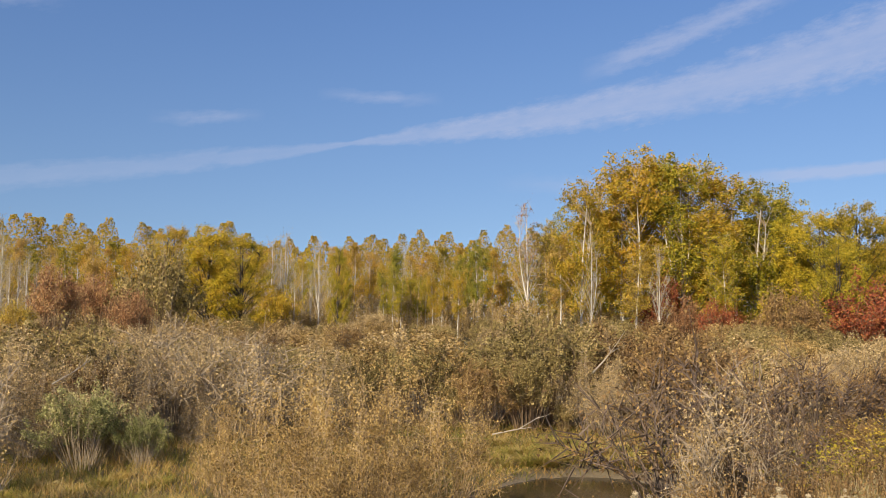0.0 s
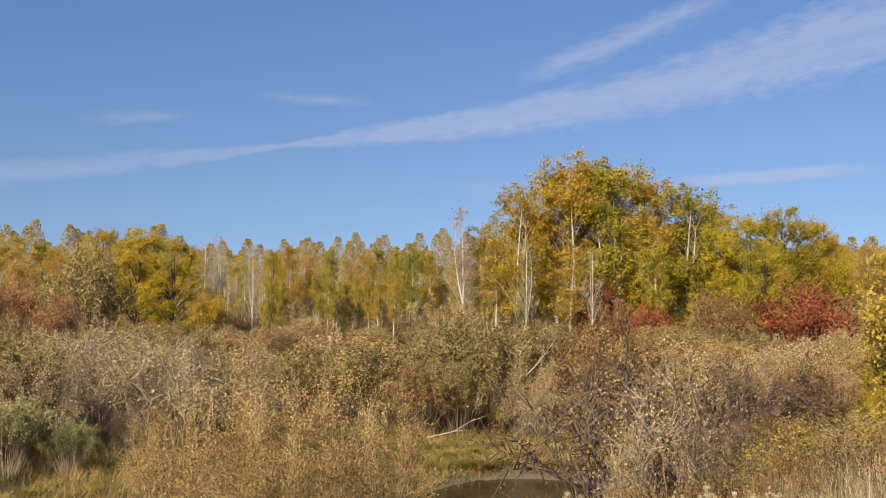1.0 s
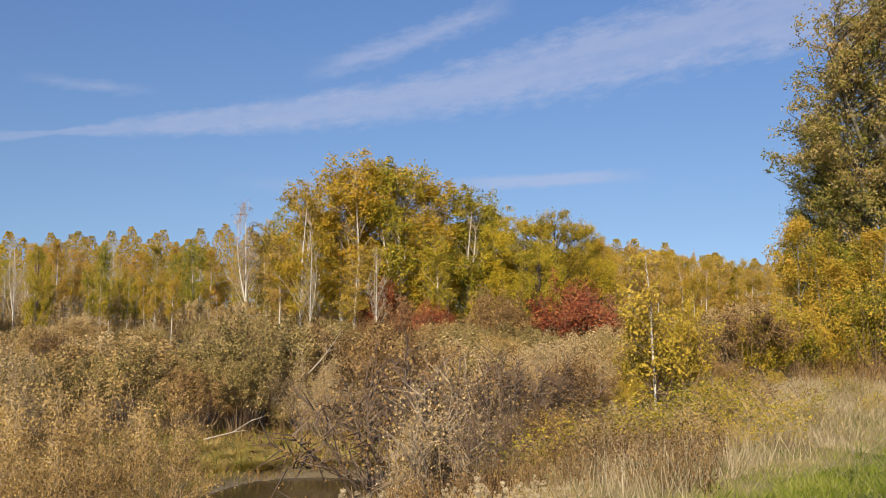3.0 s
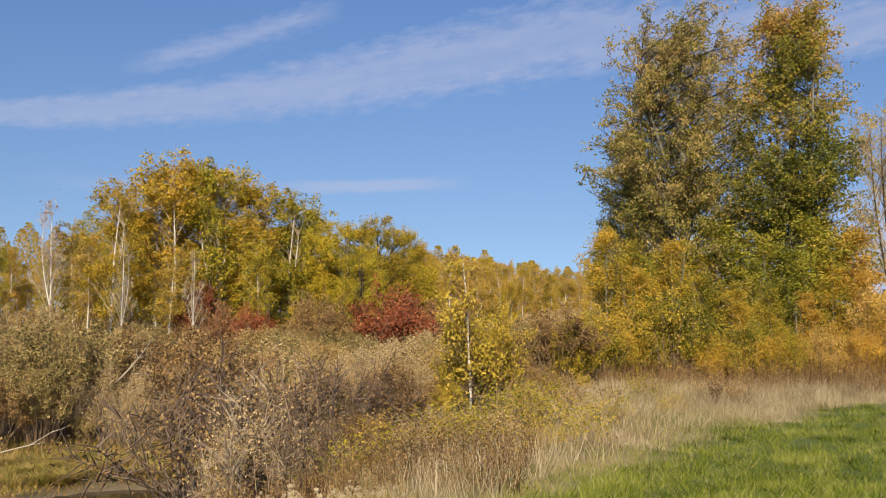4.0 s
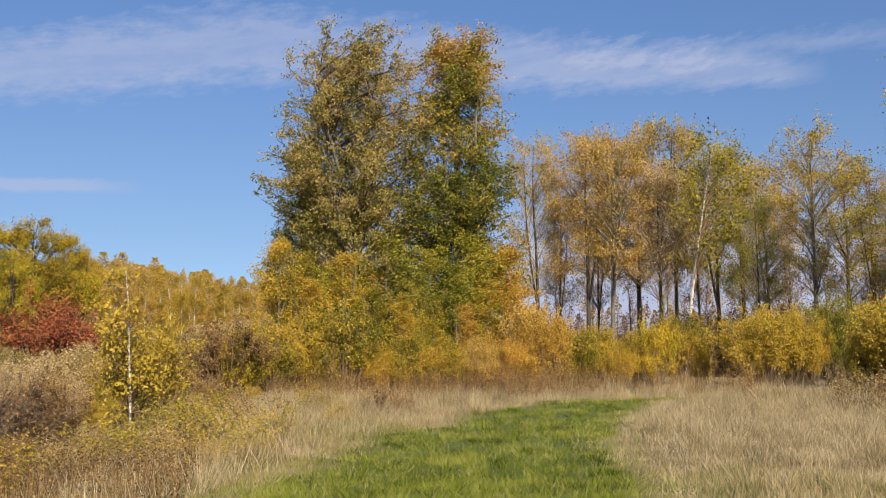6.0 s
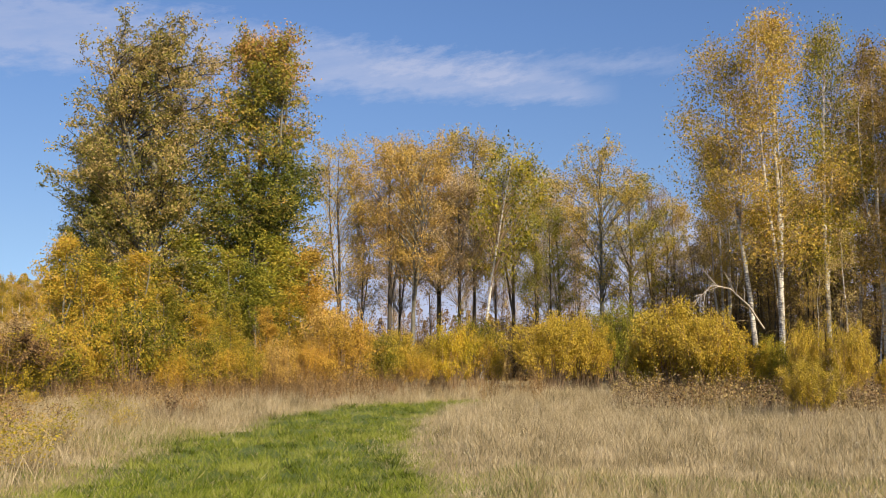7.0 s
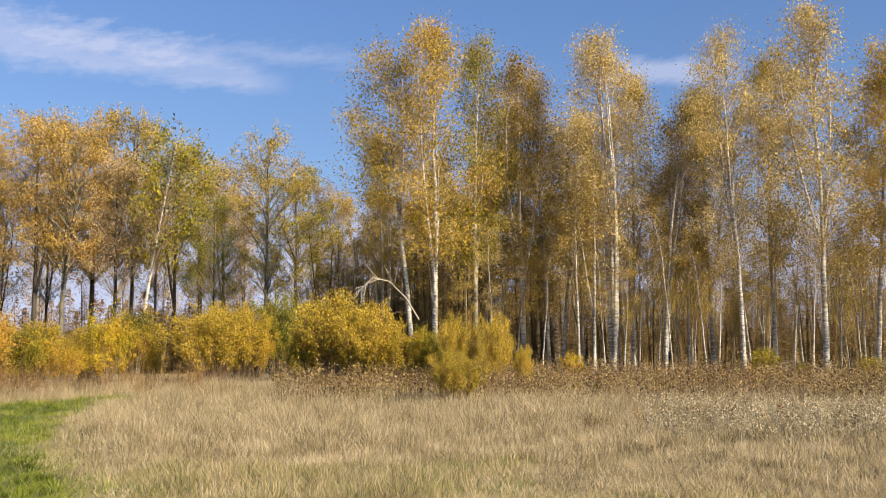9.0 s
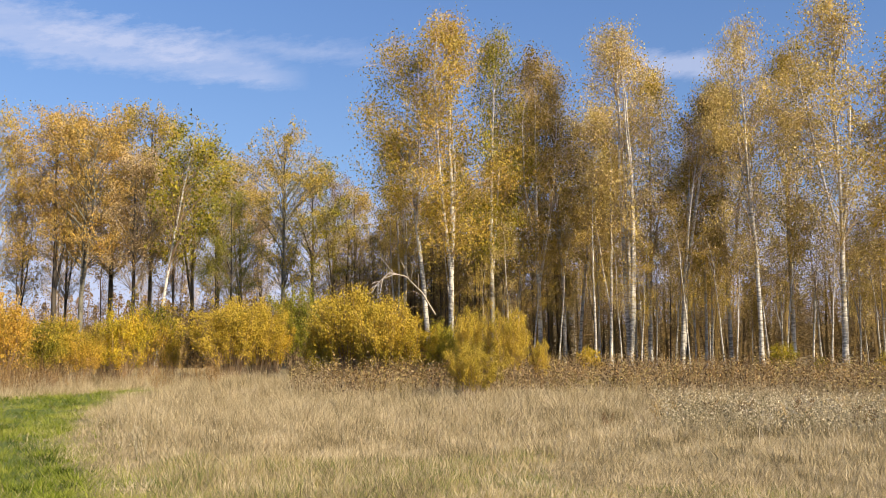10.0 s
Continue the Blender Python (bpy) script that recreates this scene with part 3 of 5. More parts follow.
# ---- far woods beyond the hollow ----
birch_shape = lambda t: math.sin(math.pi * min(1, 0.14 + 0.84 * t)) ** 0.8 + 0.06
full_shape = lambda t: math.sin(math.pi * min(1, 0.16 + 0.66 * t)) ** 0.8 + 0.03
round_shape = lambda t: math.sqrt(max(0.0, 1 - (1.75 * t - 0.75) ** 2)) * 0.95 + 0.08
far_birch = [Kind("birch_tree", "tree", tree_meshes("far_birch", 14, 0.12, c, w, 80, 300, n, 0.16, full_shape, 1.3, 0.4, (lx, ly), f, BIRCH_FAR, TWIG_GREY, GOLD, 5, 0.014, 0.13, clump=0.95, even=0.45, thin=0.0, tall=0.90), 14)
             for c, w, n, lx, ly, f in ((0.22, 2.0, 10500, 0.02, 0, 1), (0.28, 1.8, 9000, -0.03, 0.02, 0), (0.20, 2.4, 12500, 0.0, 0.03, 2), (0.34, 1.6, 6500, 0.02, -0.02, 0))]
thin_birch = [Kind("birch_tree", "tree", tree_meshes("thin_birch", 14, 0.10, c, w, 70, 220, n, 0.16, lambda t: math.sin(math.pi * (0.22 + 0.71 * t)) ** 0.7, 1.3, 0.4, (lx, 0), 0, BIRCH_FAR, TWIG_GREY, GOLD, 5, 0.014, 0.14, clump=0.9, even=0.45, thin=0.0, tall=0.90), 14)
              for c, w, n, lx in ((0.34, 1.8, 6000, 0.02), (0.42, 1.6, 5000, -0.03), (0.30, 2.0, 6800, 0.0))]
bare_birch = [Kind("birch_tree", "tree", tree_meshes("bare_birch", 13, 0.15, 0.18, 2.0, 60, 420, 700, 0.16, birch_shape, 1.6, 0.1, (lx, 0), f, BIRCH_FAR, DEAD, OCHRE, 5, 0.02, 0.2, clump=0.9), 13) for lx, f in ((0.03, 1), (-0.03, 2))]
round_tree = [Kind("maple_tree", "tree", tree_meshes("round_tree", 11, 0.20, 0.04, 3.6, 110, 420, 30000, 0.125, round_shape, 0.9, 0.1, (0, 0), 2, DARK_BARK, DARK_BARK, YELLOW, 5, 0.02, 0.17, clump=0.8, thin=0.0, even=0.5), 11) for _ in range(2)]
wide_bush = [Kind("maple_shrub", "shrub", shrub_meshes("far_bush", 4.5, 5.0, 70, 320, 9000, 0.125, TWIG, RED, 0.7, 0.16, 0.08, 0.03, 0.014, lobes=11, even=0.5, thin=0.1), 4.5) for _ in range(2)]

FARWOOD = "birches of the far wood"
for az, d, el, kind, wide, leaf in (
        (5.2, 88, 7.9, "bare", 0.9, RUST), (6.4, 90, 6.6, 1, 1.1, OCHRE), (7.2, 84, 5.9, 3, 1.2, ORANGE), (8.4, 82, 9.3, 2, 1.0, GOLD),
        (9.6, 90, 8.2, 0, 1.1, GOLD), (10.9, 85, 9.6, 0, 1.25, GOLD), (12.1, 84, 10.1, 2, 1.1, GOLD), (13.3, 88, 9.8, 0, 1.2, GOLD),
        (14.3, 83, 9.7, 2, 1.05, GREEN_GOLD), (15.3, 87, 9.6, 0, 1.2, YELLOW), (16.4, 83, 9.3, 1, 1.3, GOLD), (17.4, 86, 8.8, 0, 1.2, GOLD),
        (18.5, 85, 8.2, 2, 1.05, GREEN_GOLD), (19.4, 90, 7.4, 0, 1.2, GREEN_GOLD), (11.6, 80, 7.4, 3, 1.2, OCHRE), (16.9, 79, 7.2, 1, 1.0, GREEN_GOLD), (9.0, 79, 5.4, "bare", 0.8, GREEN_GOLD), (13.0, 78, 5.0, "bare", 0.8, OCHRE)):
    k = bare_birch[int(az * 10) % 2] if kind == "bare" else far_birch[kind]
    k.plant(*spot(az, d), reach(az, d, el - 0.35), rng.uniform(0, 360), wide, "tall slender birch with yellowing leaves and white trunk", FARWOOD, leaf)
for az, d, el, i, wide, leaf in ((20.8, 84, 6.7, 0, 1.0, YELLOW), (22.2, 82, 6.8, 1, 0.95, YELLOW), (24.0, 84, 6.3, 0, 1.0, GOLD), (25.6, 86, 5.6, 1, 0.9, YELLOW), (23.0, 78, 4.6, 0, 0.9, GREEN_GOLD), (26.6, 90, 4.9, 1, 0.8, GOLD),
                                 (-14.2, 74, 5.3, 0, 1.25, YELLOW), (-12.2, 73, 4.9, 1, 1.15, YELLOW), (-16.2, 80, 5.3, 1, 0.85, GOLD), (-6.4, 84, 4.3, 0, 0.5, GREEN_GOLD), (-9.6, 80, 1.6, 1, 0.9, GOLD)):
    round_tree[i].plant(*spot(az, d), reach(az, d, el - 0.4), rng.uniform(0, 360), wide, "broad bushy tree with bright yellow autumn leaves", "yellow trees of the far wood", leaf)
for az in np.arange(-33, 5.2, 0.5):
    d = rng.uniform(96, 118)
    el = 5.3 + 0.3 * math.sin(az * 0.9) + rng.uniform(-0.6, 0.25) - (0.7 if -10.5 < az < -6.5 else 0)
    leaf = [GOLD, AMBER, GREEN_GOLD, GOLD, ORANGE][rng.integers(5)]
    bare = rng.uniform() < (0.6 if -11 < az < -6.5 or az < -25 else 0.08)
    k = bare_birch[rng.integers(2)] if bare else thin_birch[rng.integers(3)]
    k.plant(*spot(az, d), reach(az, d, el), rng.uniform(0, 360), rng.uniform(0.85, 1.15), "nearly bare birch with white branches" if bare else "slender birch with golden leaves and white trunk", FARWOOD, leaf)
for az in np.concatenate([np.arange(-27.2, -23.4, 0.45), np.arange(-9.6, -7.2, 0.5)]):
    d = rng.uniform(72, 82)
    bare_birch[rng.integers(2)].plant(*spot(az, d), reach(az, d, rng.uniform(3.6, 5.4)), rng.uniform(0, 360), 0.75, "nearly bare birch with white branches", FARWOOD, OCHRE)
for az in np.arange(-3.6, 1.2, 0.5):
    far_birch[3].plant(*spot(az, 84 + rng.uniform(-4, 4)), reach(az, 84, 4.6 + rng.uniform(-0.6, 0.6)), rng.uniform(0, 360), 0.7, "slender birch with golden leaves and white trunk", FARWOOD, GREEN_GOLD if az < -1 else GOLD)
for az in np.arange(26.5, 40, 0.30):
    d = rng.uniform(100, 125)
    el = 5.75 - 0.19 * (az - 28) + rng.uniform(-0.5, 0.2)
    thin_birch[rng.integers(3)].plant(*spot(az, d), reach(az, d, el), rng.uniform(0, 360), rng.uniform(0.9, 1.2), "slender birch with pale golden leaves", FARWOOD, [GOLD, OCHRE, ORANGE][rng.integers(3)])
for az, d, el, wide, leaf, what in ((25.0, 70, 2.8, 1.0, RED, "rounded shrub with deep red leaves"), (26.6, 74, 2.2, 0.8, RUST, "rounded shrub with dull red leaves"), (16.4, 78, 0.9, 0.8, RED, "low shrub with bright red leaves"), (14.4, 80, 1.0, 0.9, RUST, "rounded shrub with dull red leaves"),
                                    (13.2, 82, 1.7, 0.6, RED, "low shrub with dark red leaves"), (19.9, 76, 0.9, 0.8, BROWN, "thin dark brown shrub at the wood edge"), (21.3, 74, 0.7, 0.8, BROWN, "thin dark brown shrub at the wood edge"), (-22.5, 62, 2.3, 0.8, RUST, "rounded shrub with rusty leaves"), (-20.3, 66, 2.1, 0.75, RUST, "rounded shrub with rusty leaves"), (-18.4, 58, 1.2, 0.9, RUST, "rounded shrub with rusty leaves"),
                                    (-24.5, 60, 0.6, 0.9, OCHRE, "rounded shrub with ochre leaves"), (-10.0, 72, 1.6, 0.9, GOLD, "rounded shrub with golden leaves"), (-17.0, 64, 2.8, 0.8, OLIVE, "rounded shrub with olive leaves")):
    k = wide_bush[int(abs(az)) % 2]
    k.plant(*spot(az, d), reach(az, d, el), rng.uniform(0, 360), wide, what, "coloured shrubs at the wood's edge", leaf, TWIG)


for az, d, el, wide in ((2.15, 92, 6.1, 0.75), (-3.0, 96, 5.7, 0.7), (1.2, 94, 5.0, 0.9)):
    far_birch[1].plant(*spot(az, d), reach(az, d, el), rng.uniform(0, 360), wide, "slender birch with leaves still green", FARWOOD, GREEN)

# ---- shrubs of the hollow ----
near_shrub = [Kind("willow_shrub", "shrub", shrub_meshes("near_shrub", 2.4, 2.5, 60, 820, 8500, 0.036, TWIG_TAN, TAN, 0.36, 0.05, 0.15, 0.009, 0.0042, q, up=0.2), 2.4) for q in (0.7, 0.9, 0.55)]
leafy_shrub = [Kind("willow_shrub", "shrub", shrub_meshes("leafy_shrub", 2.6, 3.0, 72, 420, 12000, 0.056, TWIG, OLIVE, 0.32, 0.05, 0.12, 0.012, 0.006, q, even=0.4, thin=0.15, lobes=13), 2.6) for q in (0.6, 0.8, 0.5)]
twig_shrub = [Kind("willow_shrub", "shrub", shrub_meshes("twig_shrub", 2.2, 2.7, 56, 640, 2600, 0.042, TWIG, BROWN, 0.46, 0.05, 0.12, 0.015, 0.0085, q, up=0.25), 2.2) for q in (0.7, 0.5)]
far_shrub = [Kind("willow_shrub", "shrub", shrub_meshes("far_shrub", 2.6, 3.1, 48, 260, 7000, 0.068, TWIG_GREY, GREYTAN, 0.40, 0.08, 0.12, 0.016, 0.008, q, even=0.35, thin=0.2, lobes=10), 2.6) for q in (0.6, 0.8, 0.5)]
SHRUBS = "shrubs of the hollow"
LOOK = {"tan": (near_shrub, TAN, TWIG_TAN, "dry tan-leaved willow shrub in the hollow"), "olive": (leafy_shrub, OLIVE, TWIG, "dense olive-green willow shrub in the hollow"),
        "dark": (twig_shrub, BROWN, TWIG_DARK, "nearly leafless dark twiggy shrub"), "grey": (twig_shrub, GREYTAN, TWIG_GREY, "nearly leafless grey twiggy shrub"),
        "pale": (leafy_shrub, PALE, TWIG_GREY, "pale grey-green leafy shrub in the hollow"), "brown": (leafy_shrub, BROWN, TWIG, "brown-leaved shrub in the hollow"),
        "greytan": (near_shrub, GREYTAN, TWIG_GREY, "grey-tan twiggy shrub in the hollow"), "gold": (leafy_shrub, HEDGE, TWIG, "golden-leaved shrub at the edge of the hollow")}


def shrub(az, d, el, look_, wide=1.0):
    kinds, leaf, wood, what = LOOK[look_]
    x, y, z = spot(az, d)
    kinds[rng.integers(len(kinds))].plant(x, y, z, max(0.5, reach(az, d, el)), rng.uniform(0, 360), wide, what, SHRUBS, leaf, wood)


for row in (
        (-9.5, 14.5, -2.6, "tan", 1.0), (-6, 14, -1.8, "tan", 0.9), (-2.5, 14.3, -2.3, "tan", 1.0), (0.3, 13.6, -3.7, "tan", 0.9), (-8, 12.5, -5.0, "tan", 0.8), (-4.3, 12.2, -4.8, "tan", 0.8), (-12.2, 15.5, -4.3, "tan", 0.8),
        (-25, 24, 0.3, "greytan", 1.1), (-21.5, 25.2, 0.3, "olive", 1.1), (-23.2, 22.6, -0.6, "greytan", 1.1), (-19.2, 22.2, -1.0, "greytan", 0.9), (-16.8, 25.5, -0.1, "grey", 1.1), (-18.8, 26.4, -0.3, "greytan", 1.0), (-27.5, 21.6, -0.8, "grey", 1.0), (-23.5, 21.6, -2.6, "greytan", 1.0), (-20.2, 22.8, -2.0, "brown", 1.0), (-29, 18, -1.6, "grey", 0.9),
        (-20.6, 20.2, -4.2, "pale", 0.9), (-17.4, 19.8, -4.9, "pale", 0.8), (-19.0, 20.6, -4.6, "olive", 0.7), (-27.6, 15, -4.6, "grey", 0.8), (-15.8, 24.6, -2.4, "grey", 0.9), (-14.5, 22.8, -4.5, "greytan", 0.8),
        (-15.5, 31.2, -0.4, "grey", 1.1), (-13, 26, 0.0, "greytan", 1.1), (-10.2, 27, -0.3, "olive", 1.0), (-11.8, 24, -1.4, "grey", 1.0), (-7.5, 25, -1.2, "greytan", 1.0), (-5, 26, -0.8, "olive", 0.8),
        (-1.6, 27, 0.2, "olive", 1.0), (1, 26.5, 0.0, "olive", 1.0), (3.6, 27.5, 0.3, "olive", 1.05), (6, 27, -0.2, "olive", 1.0), (-0.5, 25.2, -2.6, "olive", 0.8), (2.4, 25, -2.8, "brown", 0.9), (5, 25.4, -2.3, "olive", 0.8), (7.4, 25.8, -2.0, "olive", 0.8),
        (10.6, 28, -0.7, "brown", 1.1), (13.4, 27, -1.2, "tan", 1.0), (9, 26, -0.6, "greytan", 1.0), (10.4, 25, -2.6, "greytan", 0.9), (12.8, 23.5, -3.0, "olive", 0.8),
        (14.6, 16, -2.6, "dark", 0.95), (16.6, 16.5, -2.8, "dark", 0.9), (18.8, 15.5, -2.7, "grey", 0.95), (21, 15.2, -2.5, "dark", 1.0), (23.2, 15.4, -2.4, "dark", 1.0), (25.2, 16, -2.6, "brown", 0.95), (17.5, 14, -5.4, "grey", 0.9), (20.5, 13.8, -5.0, "dark", 0.9), (23.2, 13.6, -5.3, "brown", 0.9), (15.3, 14.6, -5.5, "tan", 0.5),
        (20.5, 22, -0.9, "tan", 1.1), (23, 23, -0.5, "greytan", 1.1), (25.5, 22, -0.7, "tan", 1.1), (17.6, 24, -0.9, "olive", 0.9), (15, 25, -0.8, "brown", 0.9), (27.5, 21, -1.2, "greytan", 1.0),
        (30.7, 16.7, 0.7, "gold", 0.75), (29.0, 16.9, -0.2, "gold", 0.7), (32.2, 16.7, -0.7, "gold", 0.7), (29, 17, -1.6, "gold", 0.7), (31.3, 17, -1.0, "gold", 0.8), (32, 16.2, -3.3, "gold", 0.6), (27.9, 16.4, -3.6, "gold", 0.6), (33.6, 23, 0.2, "brown", 1.0), (35, 24, 0.4, "brown", 1.0), (32.4, 25, 0.2, "brown", 1.0), (34.4, 20, -2.4, "brown", 0.8), (33.3, 19, -1.7, "brown", 0.9), (34.8, 21.5, -0.5, "brown", 1.0), (36.4, 22.5, -0.9, "gold", 0.8), (30.4, 18.5, -1.2, "brown", 0.9), (28.3, 18, -2.0, "gold", 0.7), (26.6, 18.5, -1.8, "greytan", 1.0)):
    shrub(*row)
for d, el in ((29, -0.8), (35, -0.5), (43, -0.25), (52, 0.0), (62, 0.25), (74, 0.5)):
    for az in np.arange(-31 + rng.uniform(0, 2), 35.5, math.degrees(2.7 / d)):
        u, a = rng.uniform(), az + rng.uniform(-1, 1)
        leaf, wood, what = (OLIVE, TWIG, "olive shrub in the hollow") if u < 0.38 else (TAN, TWIG_TAN, "tan dry shrub in the hollow") if u < 0.62 else (BROWN, TWIG, "brown shrub in the hollow") if u < 0.74 else (GREYTAN, TWIG_GREY, "grey-tan shrub in the hollow")
        far_shrub[rng.integers(3)].plant(*spot(a, d + rng.uniform(-2, 2)), max(0.8, reach(a, d, el + rng.uniform(-0.7, 0.3))), rng.uniform(0, 360), rng.uniform(0.9, 1.3), what, SHRUBS, leaf, wood)

# ---- birch sapling on the bank ----
sapling = Kind("birch_sapling", "tree", tree_meshes("sapling", 3.2, 0.018, 0.10, 0.8, 60, 240, 2000, 0.070, lambda t: 1.25 - 0.95 * t, 0.9, 0.05, (-0.03, 0.0), 0, BIRCH, TWIG, YELLOW, 6, 0.004, 0.07, clump=0.28, rhomb=True, big=5), 3.2)
sapling.plant(*spot(29.65, 16.0), reach(29.65, 16.0, 4.2), 20, 1.0, "young birch with slim white stem and sparse yellow leaves", "", HEDGE)

# ---- golden hedge, aspens and the row behind ----
gold_bush = [Kind("aspen_bush", "shrub", shrub_meshes("gold_bush", 3.2, 3.4, 84, 320, 10000, 0.086, TWIG, GOLD, 0.42, 0.10, 0.10, 0.014, 0.006, q, even=0.25, thin=0.05, lobes=17, first=0.35), 3.2) for q in (0.6, 0.8, 0.45)]
fine_bush = [Kind("willow_bush", "shrub", shrub_meshes("fine_bush", 2.6, 3.2, 120, 420, 19000, 0.058, TWIG, YELLOW, 0.32, 0.08, 0.06, 0.012, 0.004, q, even=0.6, thin=0.0, lobes=24, first=0.3), 2.6) for q in (0.5, 0.4)]
young_aspen = [Kind("young_aspen", "tree", tree_meshes("young_aspen", 6.0, 0.06, 0.04, w, 70, 300, 11000, 0.080, lambda t: 1.05 - 0.85 * t ** 1.4, 0.7, 0.1, (0.02, 0.0), 1, ASPEN, TWIG, GREEN_GOLD, 5, 0.007, 0.12, clump=0.45), 6.0) for w in (1.35, 1.1)]
for az, d, el, leaf, wide in (
        (35.6, 24, 0.6, GOLD, 0.9), (36.4, 29, 3.6, GREEN_GOLD, 0.8), (37.8, 31, 6.0, GREEN_GOLD, 1.1), (37.5, 26, 1.6, GREEN_GOLD, 0.9), (39.4, 30, 5.0, GREEN_GOLD, 1.1), (39.8, 27.5, 2.0, GOLD, 0.9), (41.7, 31, 7.2, GREEN_GOLD, 1.1), (41.6, 27.5, 2.6, GREEN_GOLD, 0.9),
        (43.4, 30, 4.6, GOLD, 1.1), (43.8, 27.5, 2.3, GOLD, 0.9), (45.4, 30, 5.0, GREEN_GOLD, 1.1), (45.8, 27.5, 2.4, GOLD, 0.9), (47.2, 30, 4.6, GOLD, 1.1), (47.9, 27.5, 2.7, GOLD, 0.9), (49.2, 30.5, 4.0, GOLD, 1.1), (49.8, 28, 2.6, ORANGE, 0.9),
        (51.0, 31, 3.5, GOLD, 0.9), (51.9, 28.5, 2.4, GOLD, 0.9), (53.0, 31, 3.0, ORANGE, 0.9), (54.0, 29, 2.0, GOLD, 0.9), (55.0, 32, 2.6, GOLD, 0.9), (56.2, 30, 2.0, GOLD, 0.9), (57.1, 32, 2.8, GREEN_GOLD, 0.7), (58.3, 30.5, 1.7, GOLD, 0.9), (59.4, 33, 2.0, OCHRE, 0.8),
        (60.4, 31.5, 1.5, YELLOW, 0.9), (61.9, 32.5, 2.1, GREEN_GOLD, 0.8), (63.0, 32.5, 1.6, GOLD, 0.7), (44.6, 34.5, 8.4, GREEN, 1.3), (47.2, 34.5, 8.8, GREEN, 1.3), (49.6, 34.5, 8.4, GREEN, 1.3), (51.6, 35, 7.4, GREEN_GOLD, 1.3), (42.4, 34.5, 8.0, GREEN, 1.3), (38.4, 33, 6.8, GREEN, 1.1), (40.4, 33, 7.2, GREEN, 1.1), (43.6, 33.5, 6.2, GREEN_GOLD, 1.1), (46.3, 33.5, 6.6, GREEN, 1.1), (48.6, 33.5, 6.4, GREEN, 1.1), (50.6, 34, 6.0, GREEN_GOLD, 1.1), (52.2, 34.5, 4.6, GREEN_GOLD, 1.1), (66.4, 31, 2.0, HEDGE, 0.9), (68.0, 31.5, 1.8, HEDGE, 0.8), (68.9, 32, 0.9, GOLD, 0.6), (70.3, 33, 2.6, GREEN, 0.6),
        (73.6, 28, 2.6, HEDGE, 0.95), (75.6, 27, 2.0, HEDGE, 0.8), (71.6, 28, 0.6, GOLD, 1.0), (76.9, 27, 0.6, GOLD, 1.0), (81.0, 25.8, 2.3, HEDGE, 0.8), (83.2, 25.5, 2.2, HEDGE, 0.9), (85.0, 25.5, -0.2, HEDGE, 0.75), (80.9, 20.3, -0.9, HEDGE, 0.9), (79.2, 27, 0.4, GREEN_GOLD, 0.7)):
    if 37 < az < 63 and leaf in (GOLD, GREEN_GOLD):
        leaf = AUTUMN if int(az * 10) % 3 or az < 45 else AMBER
    kinds = fine_bush if az > 65 else young_aspen if el > 3.9 else gold_bush
    kinds[rng.integers(len(kinds))].plant(*spot(az, d), reach(az, d, el), rng.uniform(0, 360), wide, {GREEN.name: "green leafy young aspen thicket", ORANGE.name: "orange-gold young aspen bush", AMBER.name: "amber-leaved young aspen bush"}.get(leaf.name, "bright golden young aspen bush"), "golden bushes along the meadow", leaf)

dome_shape = lambda t: math.sqrt(max(0.0, 1 - (1.35 * t - 0.5) ** 2)) * 0.95 + 0.08
cone_shape = lambda t: min(1.0, 0.75 + 0.9 * t) * (1.02 - 0.62 * t ** 2.4)
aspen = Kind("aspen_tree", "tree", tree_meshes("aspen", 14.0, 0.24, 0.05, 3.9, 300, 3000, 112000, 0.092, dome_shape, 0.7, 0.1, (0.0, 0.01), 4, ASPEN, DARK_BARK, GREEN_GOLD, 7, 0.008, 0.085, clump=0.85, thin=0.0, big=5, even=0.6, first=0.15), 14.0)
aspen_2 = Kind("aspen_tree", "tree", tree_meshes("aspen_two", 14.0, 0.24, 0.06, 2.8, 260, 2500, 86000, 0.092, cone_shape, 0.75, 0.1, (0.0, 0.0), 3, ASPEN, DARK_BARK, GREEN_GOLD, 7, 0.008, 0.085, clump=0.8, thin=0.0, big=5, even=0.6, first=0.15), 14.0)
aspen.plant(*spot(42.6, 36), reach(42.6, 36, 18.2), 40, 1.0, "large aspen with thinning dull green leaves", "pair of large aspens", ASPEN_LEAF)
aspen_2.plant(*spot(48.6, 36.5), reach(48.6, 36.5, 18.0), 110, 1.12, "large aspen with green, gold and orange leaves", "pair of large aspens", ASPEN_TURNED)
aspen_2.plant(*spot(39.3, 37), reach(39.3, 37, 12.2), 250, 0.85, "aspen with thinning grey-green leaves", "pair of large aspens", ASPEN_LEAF)

